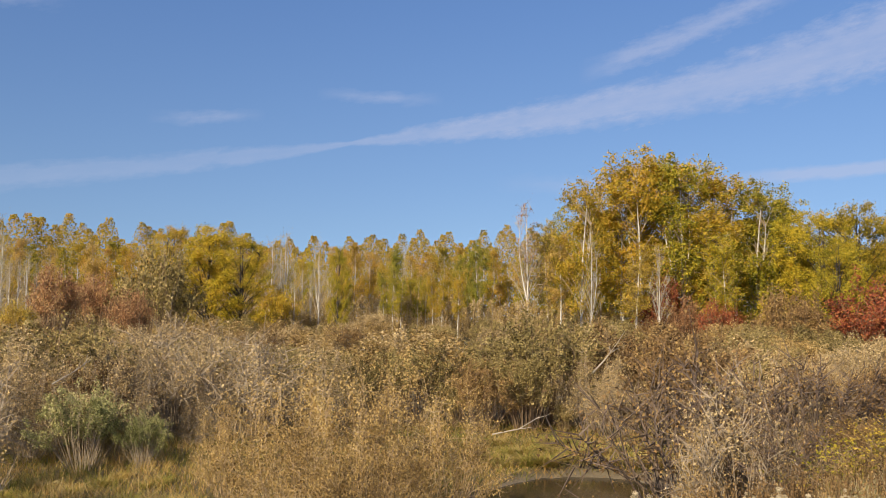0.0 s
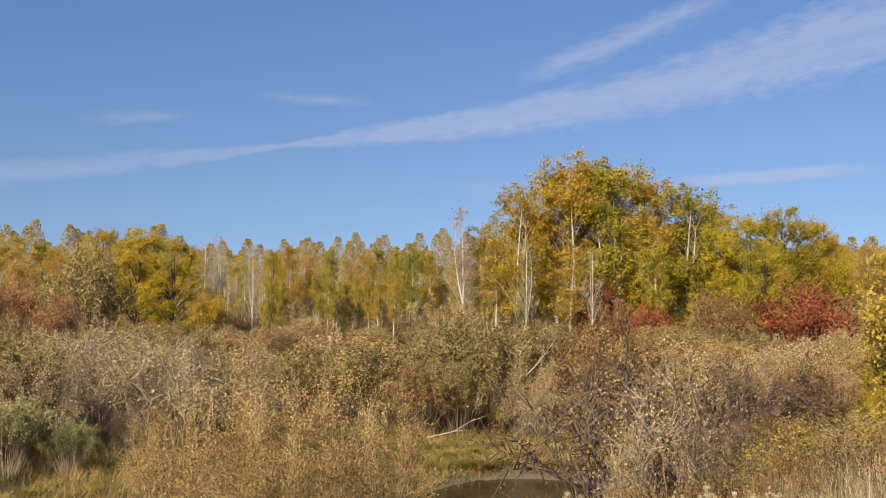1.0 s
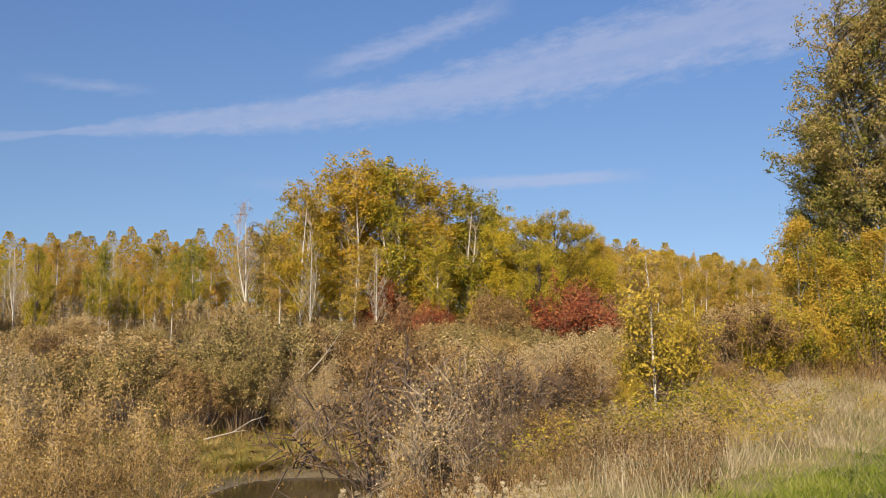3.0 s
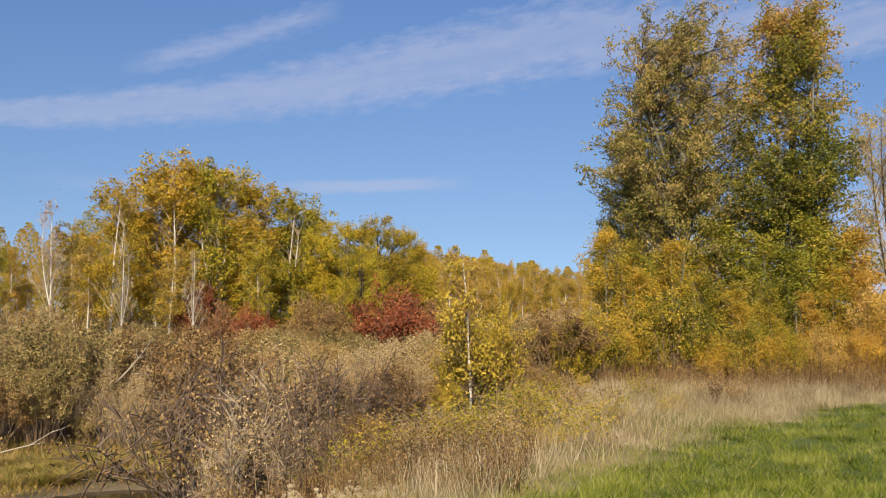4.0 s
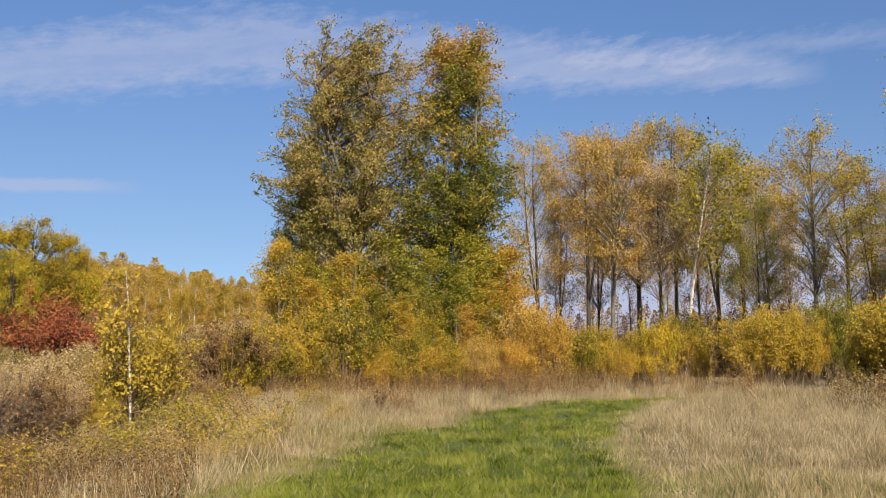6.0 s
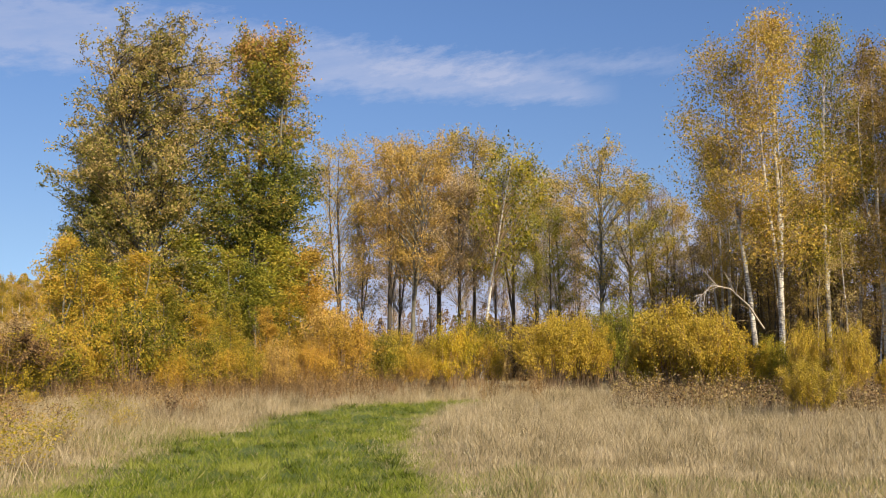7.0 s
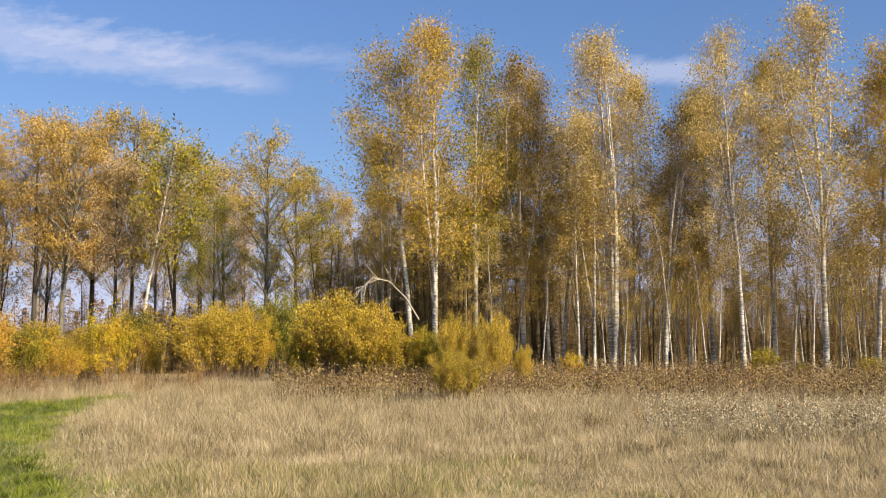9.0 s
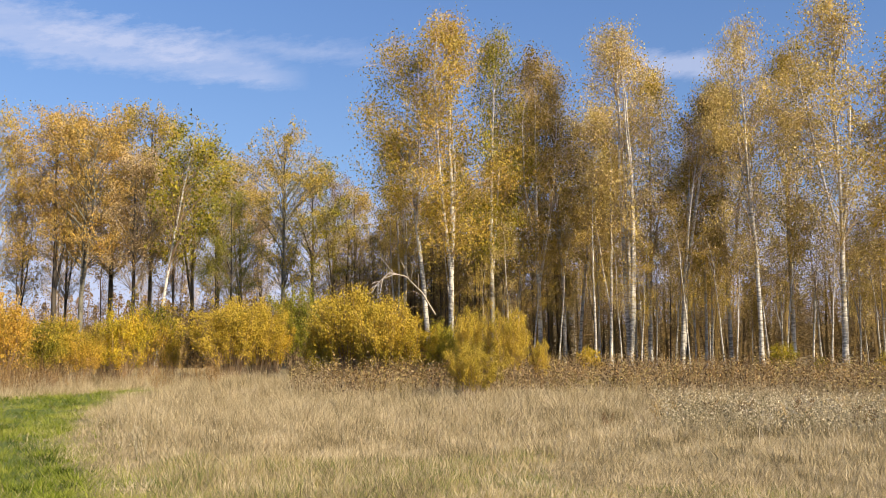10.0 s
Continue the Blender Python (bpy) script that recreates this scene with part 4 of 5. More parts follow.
fan_shape = lambda t: math.sqrt(max(0.0, 1 - (1.45 * t - 0.72) ** 2)) * 0.97 + 0.05
# near-black bark on these trunks stands for their shaded silhouettes
row_tree = [Kind("aspen_tree", "tree", tree_meshes("row_aspen", 12.5, 0.14, c, w, 100, 900, n, 0.098, fan_shape, 0.9, 0.1, (lx, 0), f, DARK_BARK, TWIG_GREY, OCHRE, 6, 0.008, 0.12, clump=0.85, snags=22, bare=0.85, thin=0.5, big=8, even=0.25), 12.5)
            for c, w, n, lx, f in ((0.36, 2.7, 15000, 0.02, 1), (0.40, 2.9, 18000, -0.02, 1), (0.33, 2.6, 11500, 0.0, 1))]
for az, d, el, i, leaf, wide, wood in (
        (53.6, 43, 12.0, 2, OCHRE, 0.8, None), (54.9, 45, 11.5, 2, GREYTAN, 0.8, None), (56.6, 42, 12.6, 1, ORANGE, 0.9, None), (58.0, 41, 14.2, 1, ORANGE, 1.05, ASPEN), (59.6, 44, 12.5, 0, OCHRE, 1.0, None), (60.9, 41, 11.6, 0, GREYTAN, 1.0, None),
        (61.8, 43, 14.2, 0, OCHRE, 0.8, None), (64.2, 42, 13.0, 1, GREEN_GOLD, 0.95, None), (65.6, 45, 12.2, 2, OCHRE, 1.1, None), (67.0, 46, 11.8, 2, GREYTAN, 1.1, None), (69.5, 39, 14.0, 2, OCHRE, 1.2, ASPEN), (71.2, 42, 11.0, 0, GREEN_GOLD, 1.1, None),
        (72.6, 46, 10.8, 2, BROWN, 0.9, None), (66.4, 39, 9.0, 0, GREEN, 0.8, None), (73.8, 44, 9.5, 0, OCHRE, 0.8, None), (57.2, 50, 10.5, 2, GREYTAN, 0.9, None), (63.1, 52, 10.5, 2, BROWN, 0.9, None), (68.2, 54, 9.5, 2, GREYTAN, 0.9, None)):
    row_tree[i].plant(*spot(az, d), reach(az, d, el), rng.uniform(0, 360), wide, "slender aspen with dark trunk and thin ochre leaves", "row of aspens behind the bushes", leaf, wood)
leaning = Kind("birch_tree", "tree", tree_meshes("leaning_birch", 11.5, 0.08, 0.45, 1.9, 50, 260, 3600, 0.12, birch_shape, 1.3, 0.3, (0.07, -0.12), 0, BIRCH, TWIG, GREEN_GOLD, 6, 0.009, 0.18), 11.5)
leaning.plant(*spot(62.2, 38), reach(62.2, 38, 12.6), 0, 1.0, "leaning birch with white trunk and yellow-green leaves", "row of aspens behind the bushes", GREEN_GOLD)

# ---- birch grove ----
grove = [Kind("birch_tree", "tree", tree_meshes("grove_birch", 13, 0.105, c, w, 95, 1400, int(1.6 * n), 0.080, birch_shape, 0.7, 0.5, (lx, ly), f, BIRCH, TWIG_TAN, GOLD, 7, 0.0045, 0.13, 0.018, clump=0.95, snags=34, bare=0.9, thin=0.3, big=10, even=0.12, slight=0.6, fork_at=fa), 13)
         for c, w, n, lx, ly, f, fa in ((0.42, 2.1, 10000, 0.0, 0.11, 1, (0.3, 0.5)), (0.32, 2.2, 11500, 0.0, -0.02, 2, (0.3, 0.5)), (0.36, 2.1, 10500, 0.0, 0.04, 3, (0.0, 0.10)),
                                        (0.30, 2.5, 12500, 0.0, 0.03, 2, (0.36, 0.56)), (0.38, 2.0, 9500, 0.0, -0.09, 3, (0.0, 0.12)), (0.30, 2.4, 12000, 0.03, -0.02, 3, (0.36, 0.5)))]
GROVE = "birches of the grove"
for az, d, el, i, leaf, wide, turn in (
        (78.4, 31.5, 17.6, 0, GOLD, 0.95, 0), (79.7, 31, 19.0, 1, OCHRE, 1.0, 5), (82.2, 32.5, 18.6, 1, GREEN_GOLD, 0.8, 190), (85.1, 33, 17.4, 1, BRONZE, 0.95, 140), (86.6, 34, 15.6, 3, BRONZE, 0.8, 20), (83.6, 35, 16.2, 0, OCHRE, 0.8, 170), (87.4, 34.5, 15.0, 0, BRONZE, 0.9, 170), (90.4, 31, 18.0, 2, PALE_GOLD, 0.9, 0), (91.6, 33, 16.2, 1, OCHRE, 0.9, 300),
        (93.4, 31.5, 14.2, 4, BRONZE, 1.0, 0), (94.8, 34.5, 14.6, 3, BRONZE, 0.95, 60), (97.9, 30.5, 20.9, 3, PALE_GOLD, 0.95, 0), (99.6, 34, 16.8, 1, OCHRE, 0.9, 170), (102.3, 31, 18.2, 5, PALE_GOLD, 0.95, 0), (104.9, 32.5, 17.4, 0, GOLD, 1.0, 200), (106.8, 32, 16.8, 1, GOLD, 1.0, 45), (109, 33, 16.9, 3, GOLD, 1.0, 95), (76.6, 35.5, 13.5, 2, OCHRE, 0.8, 75), (88.6, 36, 16.0, 3, GOLD, 0.8, 220), (96.2, 36, 15.0, 1, GOLD, 0.9, 100)):
    grove[i].plant(*spot(az, d), reach(az, d, el), turn, wide, {BRONZE.name: "birch with white trunk and dull bronze leaves"}.get(leaf.name, "tall birch with white trunk and drooping golden twigs"), GROVE, leaf)
slim_birch = [Kind("birch_tree", "tree", tree_meshes("slim_birch", 11, 0.068, 0.42, 1.5, 46, 300, 2900, 0.085, birch_shape, 0.9, 0.4, lean, f, BIRCH, TWIG, OCHRE, 6, 0.006, 0.13, 0.022, clump=0.8, snags=18, bare=0.9, slight=0.6), 11) for lean, f in (((0.08, 0.0), 0), ((-0.05, 0.05), 1), ((0.02, -0.07), 0))]
for az in np.concatenate([np.arange(79.5, 88, 1.7), np.arange(88, 113, 0.72)]):
    d, a = 29.8 + 6.5 * rng.uniform() ** 1.5, az + rng.uniform(-0.4, 0.4)
    slim_birch[rng.integers(3)].plant(*spot(a, d), reach(a, d, rng.uniform(8.5, 13.5)), rng.uniform(0, 360), rng.uniform(0.8, 1.1), "slim young birch with thin white trunk", GROVE, [OCHRE, BRONZE, PALE_GOLD][rng.integers(3)])
back_birch = [Kind("birch_tree", "tree", tree_meshes("back_birch", 12, 0.062, c, 1.6, 50, 190, n, 0.12, birch_shape, 1.4, 0.3, (lx, 0), f, b, TWIG, OCHRE, 5, 0.010, 0.22, 0.022, snags=24), 12) for c, n, lx, b, f in ((0.24, 4200, 0.04, BIRCH, 1), (0.34, 3600, -0.04, BIRCH_DIM, 0), (0.20, 3000, 0.02, DARK_BARK, 0))]
for _ in range(60):
    d = 36 + 34 * rng.uniform() ** 1.3
    az = 76 + 38 * rng.uniform() ** 1.4
    el = rng.uniform(8.5, 14.0) * min(1, 44 / d) * (0.72 if az > 96 else 1.0)
    back_birch[rng.integers(3)].plant(*spot(az, d), reach(az, d, el), rng.uniform(0, 360), rng.uniform(0.8, 1.1), "thin crowded birch deep in the grove", GROVE, [BRONZE, OCHRE, BRONZE, PALE_GOLD][rng.integers(4)])
for az in np.arange(52.5, 79, 2.2):
    d = rng.uniform(46, 60)
    back_birch[2].plant(*spot(az, d), reach(az, d, rng.uniform(7.0, 11.0)), rng.uniform(0, 360), 1.1, "thin dark aspen behind the row", "row of aspens behind the bushes", [BROWN, GREYTAN, OCHRE][rng.integers(3)])
# extra birches in dark brown, added to stand for shade inside the grove
for az in np.arange(74.8, 87, 0.9):
    d = rng.uniform(36, 42)
    back_birch[2].plant(*spot(az, d), reach(az, d, rng.uniform(7.5, 11.5)), rng.uniform(0, 360), 1.1, "dark birch with dull brown leaves in the grove", GROVE, THICKET)
for az, d, el, leaf in ((88.0, 29, -0.4, YELLOW), (99.0, 31, 0.0, GREEN_GOLD), (104.5, 30, -0.6, GREEN_GOLD), (107, 29, -0.9, OCHRE), (101.0, 30, -0.9, GREEN_GOLD)):
    gold_bush[rng.integers(3)].plant(*spot(az, d), reach(az, d, el), rng.uniform(0, 360), 0.9, "small yellow-green bush under the birches", "golden bushes along the meadow", leaf)

# ---- woods at the back, too far to tell apart ----
def woods(name, rows, leaf, per, mat, label, twigs=0, stem=1.0):
    """Crowded distant trees in one mesh: stems and tufts of leaves; rows of (bearing, distance, height, crown)."""
    g = Geo()
    for az, d, hgt, crown in rows:
        x, y, z = spot(az, d)
        foot = np.array([[x, y, z]])
        tip = foot + np.array([[rng.normal(0, 0.3), rng.normal(0, 0.3), hgt * stem]])
        spikes(g, foot, (foot + tip) / 2, tip, np.array([0.04 + 0.0005 * d]))
        if twigs:
            s0 = foot + (tip - foot) * rng.uniform(0.05, 0.95, (twigs, 1))
            s1 = s0 + any_way(twigs, 0.6) * rng.uniform(0.5, 1.6, (twigs, 1)) + np.array([0, 0, 0.3])
            spikes(g, s0, (s0 + s1) / 2, s1, np.full(twigs, 0.00022 * d), False)
        u = rng.uniform(0, 1, per)
        w = 0.17 * hgt * np.sin(np.pi * (0.15 + 0.8 * u)) * np.sqrt(rng.uniform(0, 1, per))
        a = rng.uniform(0, 6.283, per)
        leaves(g, np.stack([x + w * np.cos(a), y + w * np.sin(a), z + hgt * (crown + (1 - crown) * u)], -1), leaf, 0, 0.62, False)
    tagged(new(name, g.mesh(name, mat)), label, "woods", kind="stuff")


woods("far_woods", [(az, rng.uniform(125, 160), EYE + 140 * math.tan(radians(4.6 if -10.5 < az < -6.5 else 5.3 - 0.19 * max(0, az - 28))) * rng.uniform(0.86, 1.0), 0.03) for az in np.arange(-40, 44, 0.36)], 0.24, 2400, GOLD, "distant autumn wood of crowded birches", stem=0.6)
woods("inner_wood", [(az, rng.uniform(92, 106), EYE + 98 * math.tan(radians((7.2 if az < 19.5 else 5.2) * rng.uniform(0.7, 1.0))), 0.10) for az in np.arange(6.5, 27.5, 0.25)], 0.17, 1500, GREEN_GOLD, "crowded green and gold crowns inside the far wood")
woods("wood_edge", [(az, rng.uniform(84, 94), EYE + 88 * math.tan(radians(1.4)) * rng.uniform(0.6, 1.15), 0.02) for az in np.arange(-34, 38, 0.22)], 0.13, 800, GREYTAN, "grey-brown scrub along the far wood")
woods("low_woods", [(az, rng.uniform(120, 160), rng.uniform(4, 7.5), 0.05) for az in np.arange(43, 78, 0.45)], 0.26, 500, BROWN, "low distant scrub behind the aspens")
woods("row_undergrowth", [(az, rng.uniform(38, 50), rng.uniform(1.2, 3.0) * (1.0 if az > 61.5 else 0.6), 0.02) for az in np.arange(53, 79, 0.09)], 0.085, 160, THICKET, "dark brown undergrowth below the aspens", 50)
woods("deep_grove", [(az, rng.uniform(58, 90), rng.uniform(3.0, 6.5), 0.03) for az in np.arange(74, 122, 0.27)], 0.12, 300, THICKET, "brown crowded undergrowth deep in the grove", 90)
woods("grove_brush", [(az, rng.uniform(36, 56), rng.uniform(1.3, 6.5) * (0.75 if az > 94 else 1.0), 0.02) for az in np.concatenate([np.arange(72, 86, 0.09), np.arange(86, 118, 0.13)])], 0.065, 120, THICKET, "dark leafless brush between the birches", 70)

# ---- grass and weeds ----
def blades(name, x, y, height, width, lean, mat, label, category, segs=1, way=None):
    n = len(x)
    z = ground_z(x, y)
    a = rng.uniform(0, 6.283, n)
    side = np.stack([np.cos(a), np.sin(a), 0 * a], -1) * (width * 0.5)[:, None]
    b = a + rng.normal(1.57, 0.6, n) if way is None else way + rng.normal(0, 0.5, n)
    tip = np.stack([np.cos(b) * lean * height, np.sin(b) * lean * height, height], -1)
    p = np.stack([x, y, z - 0.02], -1)
    g = Geo()
    if segs == 1:
        g.tris(np.stack([p - side, p + side, p + tip], 1))
    else:
        mid = p + tip * np.array([0.35, 0.35, 0.6])
        g.add(np.stack([p - side, p + side, mid + side * 0.75, mid - side * 0.75, p + tip], 1), np.array([[0, 1, 2, 3]])[None].repeat(n, 0).reshape(-1, 4) + 5 * np.arange(n)[:, None])
        g.f.append(np.array([[3, 2, 4]]) + 5 * np.arange(n)[:, None])
    tagged(new(name, g.mesh(name, mat)), label, category, kind="stuff")


def scatter(n, az0, az1, d0, d1, power=1.0):
    a = np.radians(rng.uniform(az0, az1, n))
    d = d0 + (d1 - d0) * rng.uniform(0, 1, n) ** power
    return d * np.sin(a), d * np.cos(a)


def tufted(n, each, az0, az1, d0, d1, power, loose):
    """Places of blades in tufts, with the bearing in which each leans out of its tuft."""
    cx, cy = scatter(n, az0, az1, d0, d1, power)
    r, a = np.abs(rng.normal(0, loose, n * each)), rng.uniform(0, 6.283, n * each)
    return np.repeat(cx, each) + r * np.cos(a), np.repeat(cy, each) + r * np.sin(a), a, np.repeat(rng.uniform(0, 1, n), each)


x, y, lean_way, own = tufted(24000, 18, 22, 114, 8.5, 30, 1.25, 0.11)
off, bk, wid = lane_off(x, y), bank(x, y), lane_half(x, y)
tuft = np.sin(x * 0.7 + 2 * np.sin(y * 0.5)) * np.sin(y * 0.8 + 1.5 * np.sin(x * 0.45))
keep = (off > wid * (0.62 + 0.25 * tuft + 0.45 * own)) & (bk < 3.5)
x, y, off, tuft, wid, lean_way, own = (q[keep] for q in (x, y, off, tuft, wid, lean_way, own))
h = (np.interp(np.hypot(x, y), [9, 12, 17, 30], [0.10, 0.13, 0.25, 0.32]) + 0.05 * tuft) * rng.uniform(0.45, 1.25, len(x)) * (0.65 + 0.7 * own) * np.clip(0.5 + 0.5 * (off - wid), 0.5, 1.1)
near_green = (np.hypot(x, y) < np.interp(np.degrees(np.arctan2(x, y)), [44, 60, 85, 100], [14.5, 12.0, 12.5, 9.5]) + 2.5 * tuft) & (own < 0.62)
near_green |= (off < wid + 1.6 + 1.2 * tuft) & (bk[keep] > -4.5) & (np.hypot(x, y) < 19) & (own < 0.55)
for name, pick, mat, label in (("dry_grass", ~near_green, STRAW, "tall dry straw-coloured meadow grass in tufts"), ("mixed_grass", near_green, MIXED, "short half-green half-dry meadow grass")):
    n = int(pick.sum())
    blades(name, x[pick], y[pick], h[pick], rng.uniform(0.006, 0.012, n), rng.uniform(0.1, 1.3, n), mat, label, "grass", 1, lean_way[pick])
x, y, lean_way, own = tufted(26000, 13, 30, 80, 8.5, 34, 1.5, 0.09)
keep = lane_off(x, y) < lane_half(x, y) * rng.normal(1.05, 0.2, len(x))
mottle = np.sin(2.3 * x + 2 * np.sin(1.7 * y)) * np.sin(2.6 * y + 2 * np.sin(1.3 * x))
keep &= mottle + rng.normal(0, 0.3, len(x)) > -0.72
x, y, lean_way, own = x[keep], y[keep], lean_way[keep], own[keep]
tx, ty, tw, town = tufted(3000, 26, 32, 78, 8.5, 26, 1.3, 0.07)
pick = lane_off(tx, ty) < lane_half(tx, ty) * 0.95
tx, ty, tw, town = tx[pick], ty[pick], tw[pick], town[pick]
blades("lane_tufts", tx, ty, rng.uniform(0.05, 0.12, len(tx)) * (0.6 + 0.8 * town), rng.uniform(0.010, 0.018, len(tx)), rng.uniform(0.3, 1.6, len(tx)), LUSH, "taller dark green grass tufts in the lane", "grass", 1, tw)
pick = rng.uniform(0, 1, len(x)) < 0.10 * (own > 0.35)
blades("lane_straw", x[pick], y[pick], rng.uniform(0.05, 0.13, pick.sum()), rng.uniform(0.006, 0.011, pick.sum()), rng.uniform(0.3, 2.0, pick.sum()), STRAW, "dry straw lying in the mown lane", "grass", 1, lean_way[pick])
blades("lane_grass", x, y, rng.uniform(0.03, 0.10, len(x)) * (0.35 + 1.7 * own ** 3), rng.uniform(0.007, 0.014, len(x)), rng.uniform(0.2, 1.6, len(x)), LUSH, "short green grass of the mown lane", "grass", 1, lean_way)
x, y, lean_way, own = tufted(2600, 12, -180, 180, 0.9, 9.5, 0.7, 0.09)
near_lane = lane_off(x, y) < lane_half(x, y)
for name, pick, mat, label in (("near_straw", ~near_lane & (bank(x, y) < 2), STRAW, "dry straw-coloured grass of the meadow"), ("near_lawn", near_lane, LUSH, "short green grass of the mown lane")):
    n = int(pick.sum())
    blades(name, x[pick], y[pick], rng.uniform(0.04, 0.12, n), rng.uniform(0.008, 0.016, n), rng.uniform(0.2, 1.5, n), mat, label, "grass", 1, lean_way[pick])
x, y = scatter(70000, -32, 30, 9.5, 27, 1.0)
keep = (bank(x, y) > 2.0) & (pond_out(x, y) > 1.12)
x, y = x[keep], y[keep]
blades("marsh_grass", x, y, rng.uniform(0.14, 0.38, len(x)), rng.uniform(0.009, 0.018, len(x)), rng.uniform(0.4, 1.6, len(x)), MARSH, "yellow, green and rusty marsh grass", "grass")
x, y = scatter(30000, -12, 44, 7.5, 30, 0.9)
bk = bank(x, y)
keep = (bk > -2.6) & (bk < 4.5) & (lane_off(x, y) > 2.4) & (np.degrees(np.arctan2(x, y)) > 25)
x, y = x[keep], y[keep]
blades("bank_grass", x, y, rng.uniform(0.2, 0.5, len(x)), rng.uniform(0.006, 0.012, len(x)), rng.uniform(0.2, 1.0, len(x)), STRAW, "tall dry grass on the bank", "grass")


def weeds(name, x, y, height, nleaf, leaf, mat, label):
    """Upright stalks with small dry leaves, one mesh."""
    n = len(x)
    base = np.stack([x, y, ground_z(x, y) - 0.03], -1)
    way = unit(rng.normal(0, 0.16, (n, 3)) + np.array([0, 0, 1.0]))
    p = sprout(base, way, height, np.zeros((n, 3)), 3, 0.03)
    g = Geo()
    spikes(g, p[:, 0], p[:, 1], p[:, 2], np.full(n, 0.005))
    w = rng.integers(0, n, n * nleaf)
    pts, _ = along(p, w, rng.uniform(0.2, 1, n * nleaf))
    leaves(g, pts + rng.normal(0, 0.05, pts.shape), leaf, 0, 0.62, False)
    tagged(new(name, g.mesh(name, mat)), label, "weeds", kind="stuff")


x, y = scatter(3000, 70, 114, 21.0, 31, 0.9)
weeds("dry_weeds", x, y, rng.uniform(0.35, 0.85, len(x)), 9, 0.055, DEAD_WEED, "reddish-brown dead weeds before the grove")
x, y = scatter(2200, 70, 114, 20.5, 31, 0.8)
keep = np.sin(x * 0.9 + 2 * np.sin(y * 0.6)) > -0.1
weeds("olive_weeds", x[keep], y[keep], rng.uniform(0.35, 0.9, keep.sum()), 12, 0.05, OLIVE, "olive and straw weeds before the grove")
x, y = scatter(2600, 72, 114, 22.0, 31, 0.9)
weeds("brown_weeds", x, y, rng.uniform(0.4, 0.9, len(x)), 10, 0.05, BROWN, "brown and olive weeds before the grove")
x, y = scatter(3000, 46, 114, 12.0, 25, 0.8)
keep = lane_off(x, y) > lane_half(x, y) * 1.1
weeds("meadow_stalks", x[keep], y[keep], rng.uniform(0.18, 0.42, keep.sum()), 5, 0.024, PALE_WEED, "thin dry seed stalks standing in the meadow")
x, y = scatter(2600, 92, 114, 14.5, 20, 1.0)
weeds("pale_weeds", x, y, rng.uniform(0.2, 0.5, len(x)), 12, 0.034, PALE_WEED, "pale fluffy weeds in the dry meadow")
x, y = scatter(3800, 33, 66, 24.5, 29, 1.0)
keep = lane_off(x, y) > 2.0
weeds("edge_weeds", x[keep], y[keep], rng.uniform(0.4, 1.0, keep.sum()), 9, 0.036, BROWN, "brown dead weeds along the bushes")
x, y = scatter(3000, 14, 38, 9.0, 16, 1.0)
keep = np.abs(bank(x, y) - 1.2) < 2.2
weeds("bank_weeds", x[keep], y[keep], rng.uniform(0.2, 0.5, keep.sum()), 12, 0.024, BROWN, "dry brown weeds along the bank")


def goldenrod_meshes():
    return shrub_meshes("goldenrod", 0.8, 0.8, 16, 130, 900, 0.034, TWIG_TAN, YELLOW, 0.5, 0.03, 0.2, 0.006, 0.003, 1.3)


goldenrod = Kind("goldenrod_clump", "plant", goldenrod_meshes(), 0.8)
for az, d, hgt in ((33.0, 14.5, 0.75), (34.5, 14.2, 0.8), (35.8, 15.0, 0.7), (31.5, 13.0, 0.6), (29.5, 12.0, 0.7), (33.8, 12.6, 0.5), (40.0, 21, 0.7), (43.5, 22, 0.6), (25.0, 12.0, 0.7), (22.0, 11.5, 0.6), (36.5, 13.2, 0.6), (38.2, 16.0, 0.6), (30.6, 14.2, 0.8), (32.2, 15.2, 0.8), (27.0, 11.5, 0.7), (34.0, 17.5, 0.8), (41.5, 18.0, 0.5), (28.3, 13.5, 0.8), (35.2, 19.0, 0.8)):
    goldenrod.plant(*spot(az, d), hgt, rng.uniform(0, 360), 1.2, "yellow-green weed clump in the dry grass", "yellow weed clumps", [GREEN_GOLD, HEDGE, GREEN_GOLD, TAN][int(az) % 4])


weed_clump = Kind("weed_clump", "plant", shrub_meshes("weed_clump", 0.9, 0.7, 16, 130, 420, 0.04, TWIG, BROWN, 0.2, 0.03, 0.2, 0.006, 0.003, 0.5, up=1.4), 0.9)
for az, d, hgt in ((43.6, 20.0, 0.8), (44.6, 20.4, 0.75), (45.4, 21.0, 0.6), (52.0, 24.0, 0.8), (53.5, 24.2, 0.7), (56.5, 26, 0.7), (38.0, 19, 0.6), (62.5, 25, 0.5), (89.0, 15.5, 0.35), (95.0, 17.0, 0.5), (97.0, 16.2, 0.5), (100, 16.8, 0.55), (103, 15.5, 0.5), (36.0, 17.5, 0.6), (33.5, 16.5, 0.7)):
    weed_clump.plant(*spot(az, d), hgt, rng.uniform(0, 360), 1.1, "dead brown weed clump standing in dry grass", "dead weed clumps")


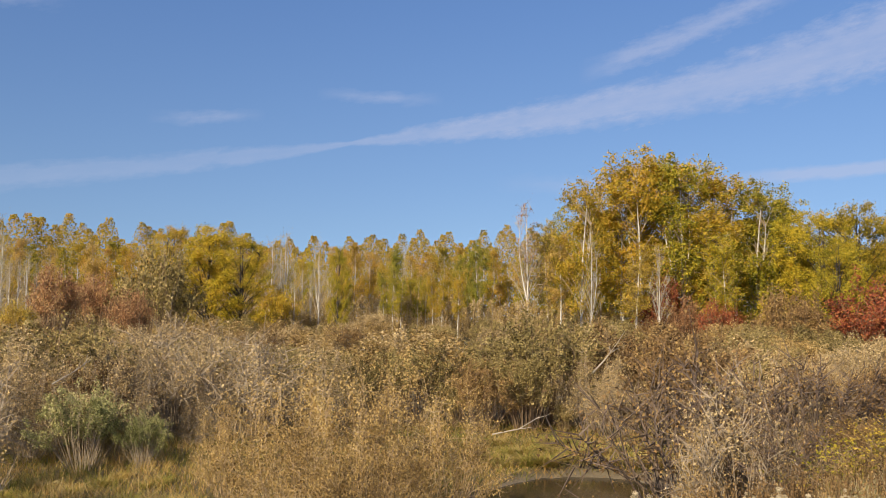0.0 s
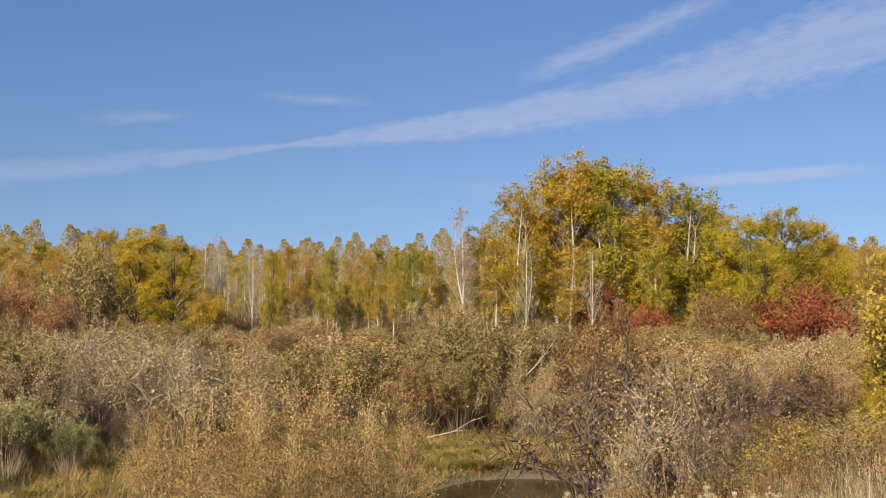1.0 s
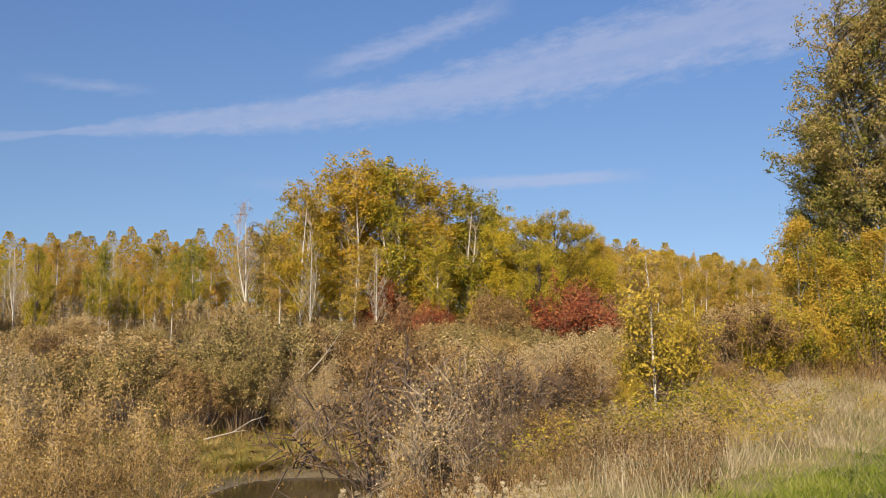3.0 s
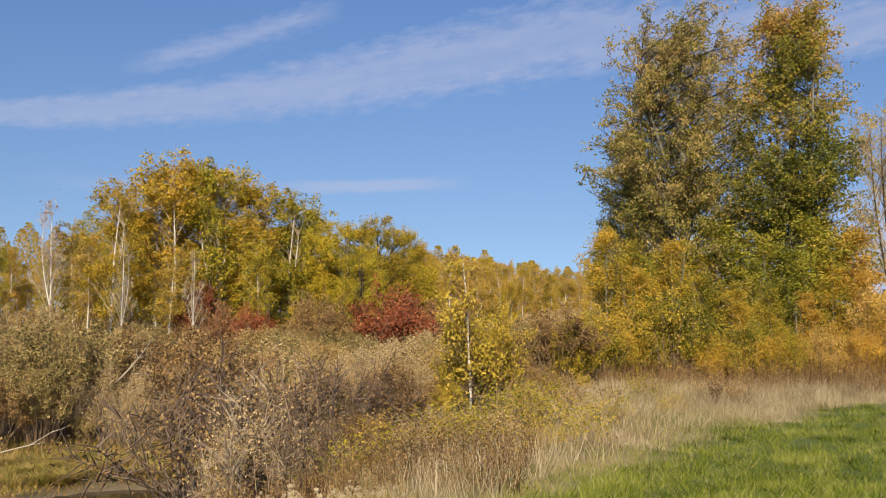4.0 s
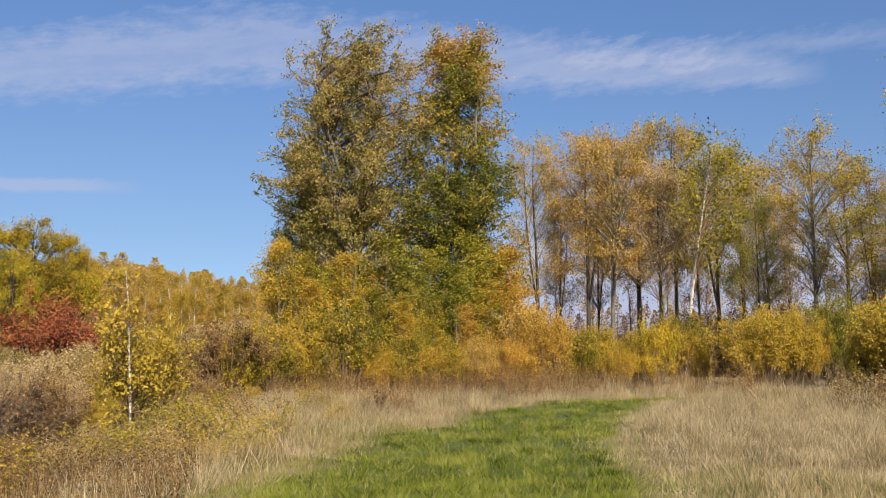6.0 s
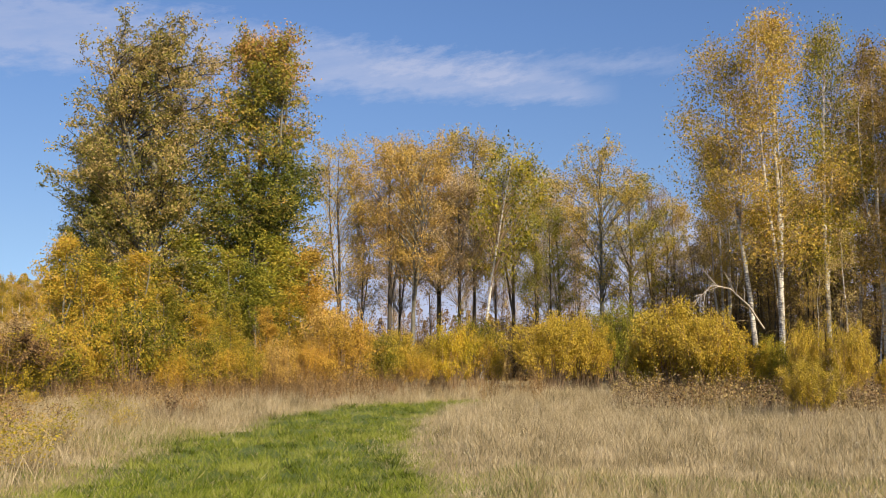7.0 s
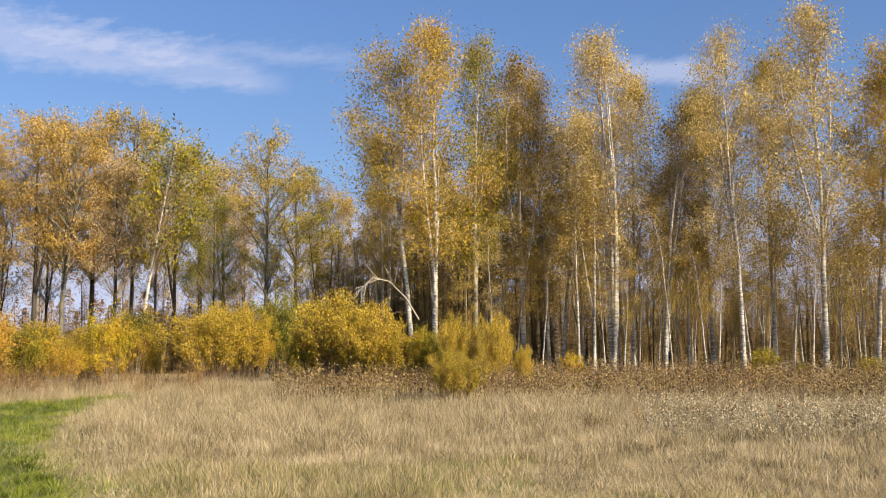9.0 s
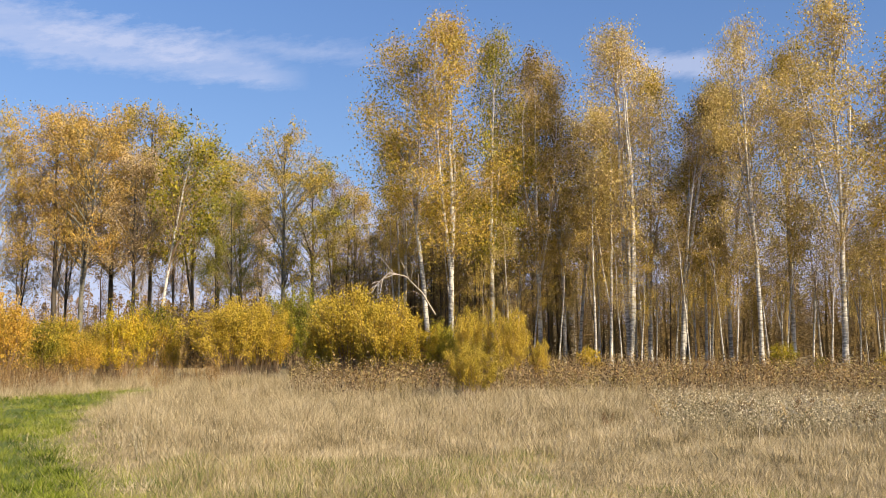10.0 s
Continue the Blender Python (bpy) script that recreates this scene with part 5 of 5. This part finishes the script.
def thistle_meshes():
    """Stalks that carry round fluffy seed heads."""
    sg, hg, n = Geo(), Geo(), 8
    a = rng.uniform(0, 6.283, n)
    base = np.stack([0.05 * np.cos(a), 0.05 * np.sin(a), np.full(n, -0.04)], -1)
    p = sprout(base, unit(np.stack([np.cos(a) * 0.45, np.sin(a) * 0.45, np.ones(n)], -1)), rng.uniform(0.35, 0.55, n), np.zeros((n, 3)), 5, 0.03)
    tubes(sg, p, np.tile([0.005, 0.004, 0.004, 0.003, 0.002], (n, 1)), 4)
    w = rng.integers(0, n, 90)
    pts, _ = along(p, w, rng.uniform(0.1, 0.8, 90))
    leaves(sg, pts + rng.normal(0, 0.03, pts.shape), 0.035)
    w = rng.integers(0, n, 8)
    heads, _ = along(p, w, rng.uniform(0.75, 1.0, 8))
    hair = any_way(70) * rng.uniform(0.2, 1.0, (70, 1)) * 0.026
    leaves(hg, hair, 0.022, 0, 0.4, False)
    head = hg.mesh("seed_head", FLUFF)
    return [("brushwood", sg.mesh("thistle_stalks", GREYTAN))] + [("seed_head", head, c + rng.normal(0, 0.05, 3)) for c in heads]


thistle = [Kind("seeding_thistle", "plant", thistle_meshes(), 0.5) for _ in range(2)]
for i in range(78):
    az, d = (2 + 25 * rng.uniform() ** 0.7, rng.uniform(8.0, 9.3)) if i < 56 else (rng.uniform(91, 112), rng.uniform(15, 19.5))
    hgt = min(0.75, max(0.2, reach(az, d, rng.uniform(-9.9, -8.8) - (1.3 if az < 12 else -0.3)))) if i < 56 else rng.uniform(0.45, 0.7)
    thistle[i % 2].plant(*spot(az, d), hgt, rng.uniform(0, 360), 1.0, "dry weed with pale fluffy seed heads", "seeding weeds")


def tussock_meshes():
    n = 260
    a, lean = rng.uniform(0, 6.283, n), rng.uniform(0.1, 0.8, n)
    L = rng.uniform(0.5, 1.0, n)
    o = np.stack([np.cos(a), np.sin(a), 0 * a], -1)
    base = o * rng.uniform(0, 0.14, n)[:, None] - np.array([0, 0, 0.03])
    p = sprout(base, unit(o * lean[:, None] + np.array([0, 0, 1.0])), L, o * 0.35 - np.array([0, 0, 0.35]), 4, 0.02)
    side = np.stack([-np.sin(a), np.cos(a), 0 * a], -1)[:, None] * np.array([0.007, 0.007, 0.006, 0.001])[None, :, None]
    v = np.stack([p - side, p + side], 2)
    i = np.arange(n * 8).reshape(n, 4, 2)
    g = Geo()
    g.add(v, np.stack([i[:, :-1, 0], i[:, :-1, 1], i[:, 1:, 1], i[:, 1:, 0]], -1).reshape(-1, 4))
    return [("foliage", g.mesh("tussock", MARSH))]


tussock = Kind("grass_tussock", "grass", tussock_meshes(), 0.8)
for az in np.concatenate([np.arange(1.5, 14, 0.36), np.arange(-27, -14.5, 0.45)]):
    d = 19.6 + rng.uniform(0, 3.4) if az > 0 else rng.uniform(14.8, 19.5)
    tussock.plant(*spot(az, d), rng.uniform(0.45, 0.7) * (1.0 if az > 0 else 0.7), rng.uniform(0, 360), 1.3, "arching green and rusty grass tussock in the wet hollow", "grass tussocks", TUSSOCK)


# ---- dead branches ----
def dead_branch(pts, r, twigs, label, mat=DEAD):
    """A bleached fallen branch along a few points (bearing, distance, height), with side twigs."""
    p = np.array([(d * math.sin(radians(a)), d * math.cos(radians(a)), z) for a, d, z in pts])[None]
    g = Geo()
    tubes(g, p, (r * np.linspace(1, 0.35, p.shape[1]))[None], 5)
    ob = tagged(new("dead_branch", g.mesh("dead_branch", mat, True)), label, "branch", "dead branches")
    L = np.linalg.norm(p[0, -1] - p[0, 0])
    b, t = along(p, np.zeros(twigs, int), rng.uniform(0.3, 1, twigs))
    q = sprout(b, unit(t + any_way(twigs) * 0.7), rng.uniform(0.15, 0.35, twigs) * L, np.zeros((twigs, 3)), 4, 0.06)
    for one in q:
        g = Geo()
        tubes(g, one[None], r * np.array([[0.5, 0.4, 0.3, 0.15]]), 4)
        new("side_twig", g.mesh("side_twig", mat, True)).parent = ob


dead_branch([(-22.3, 17.5, 0.55), (-21.2, 17.6, 0.75), (-20.3, 17.8, 0.95)], 0.014, 4, "bleached dead branch caught in the shrubs")
dead_branch([(24.0, 13.0, -0.75), (22.0, 13.2, -0.5), (20.5, 13.5, -0.25)], 0.016, 3, "bleached dead branch leaning on the shrubs")
dead_branch([(22.6, 14.2, 0.05), (24.0, 14.0, -0.2), (25.6, 13.8, -0.5)], 0.018, 4, "bleached dead branch leaning on the shrubs")
dead_branch([(3.0, 20.5, -0.75), (4.6, 20.3, -0.6), (5.8, 20.4, -0.35)], 0.02, 2, "grey fallen branch by the pond")
dead_branch([(9.0, 26.0, 0.3), (9.8, 25.8, 0.7), (10.6, 25.7, 1.2)], 0.03, 4, "grey dead branch among the shrubs")
dead_branch([(78.7, 30.6, 2.0), (77.9, 30.2, 2.7), (76.9, 29.8, 3.2), (75.9, 29.5, 3.3), (75.1, 29.3, 2.9)], 0.034, 14, "broken white birch top hanging at the grove edge")
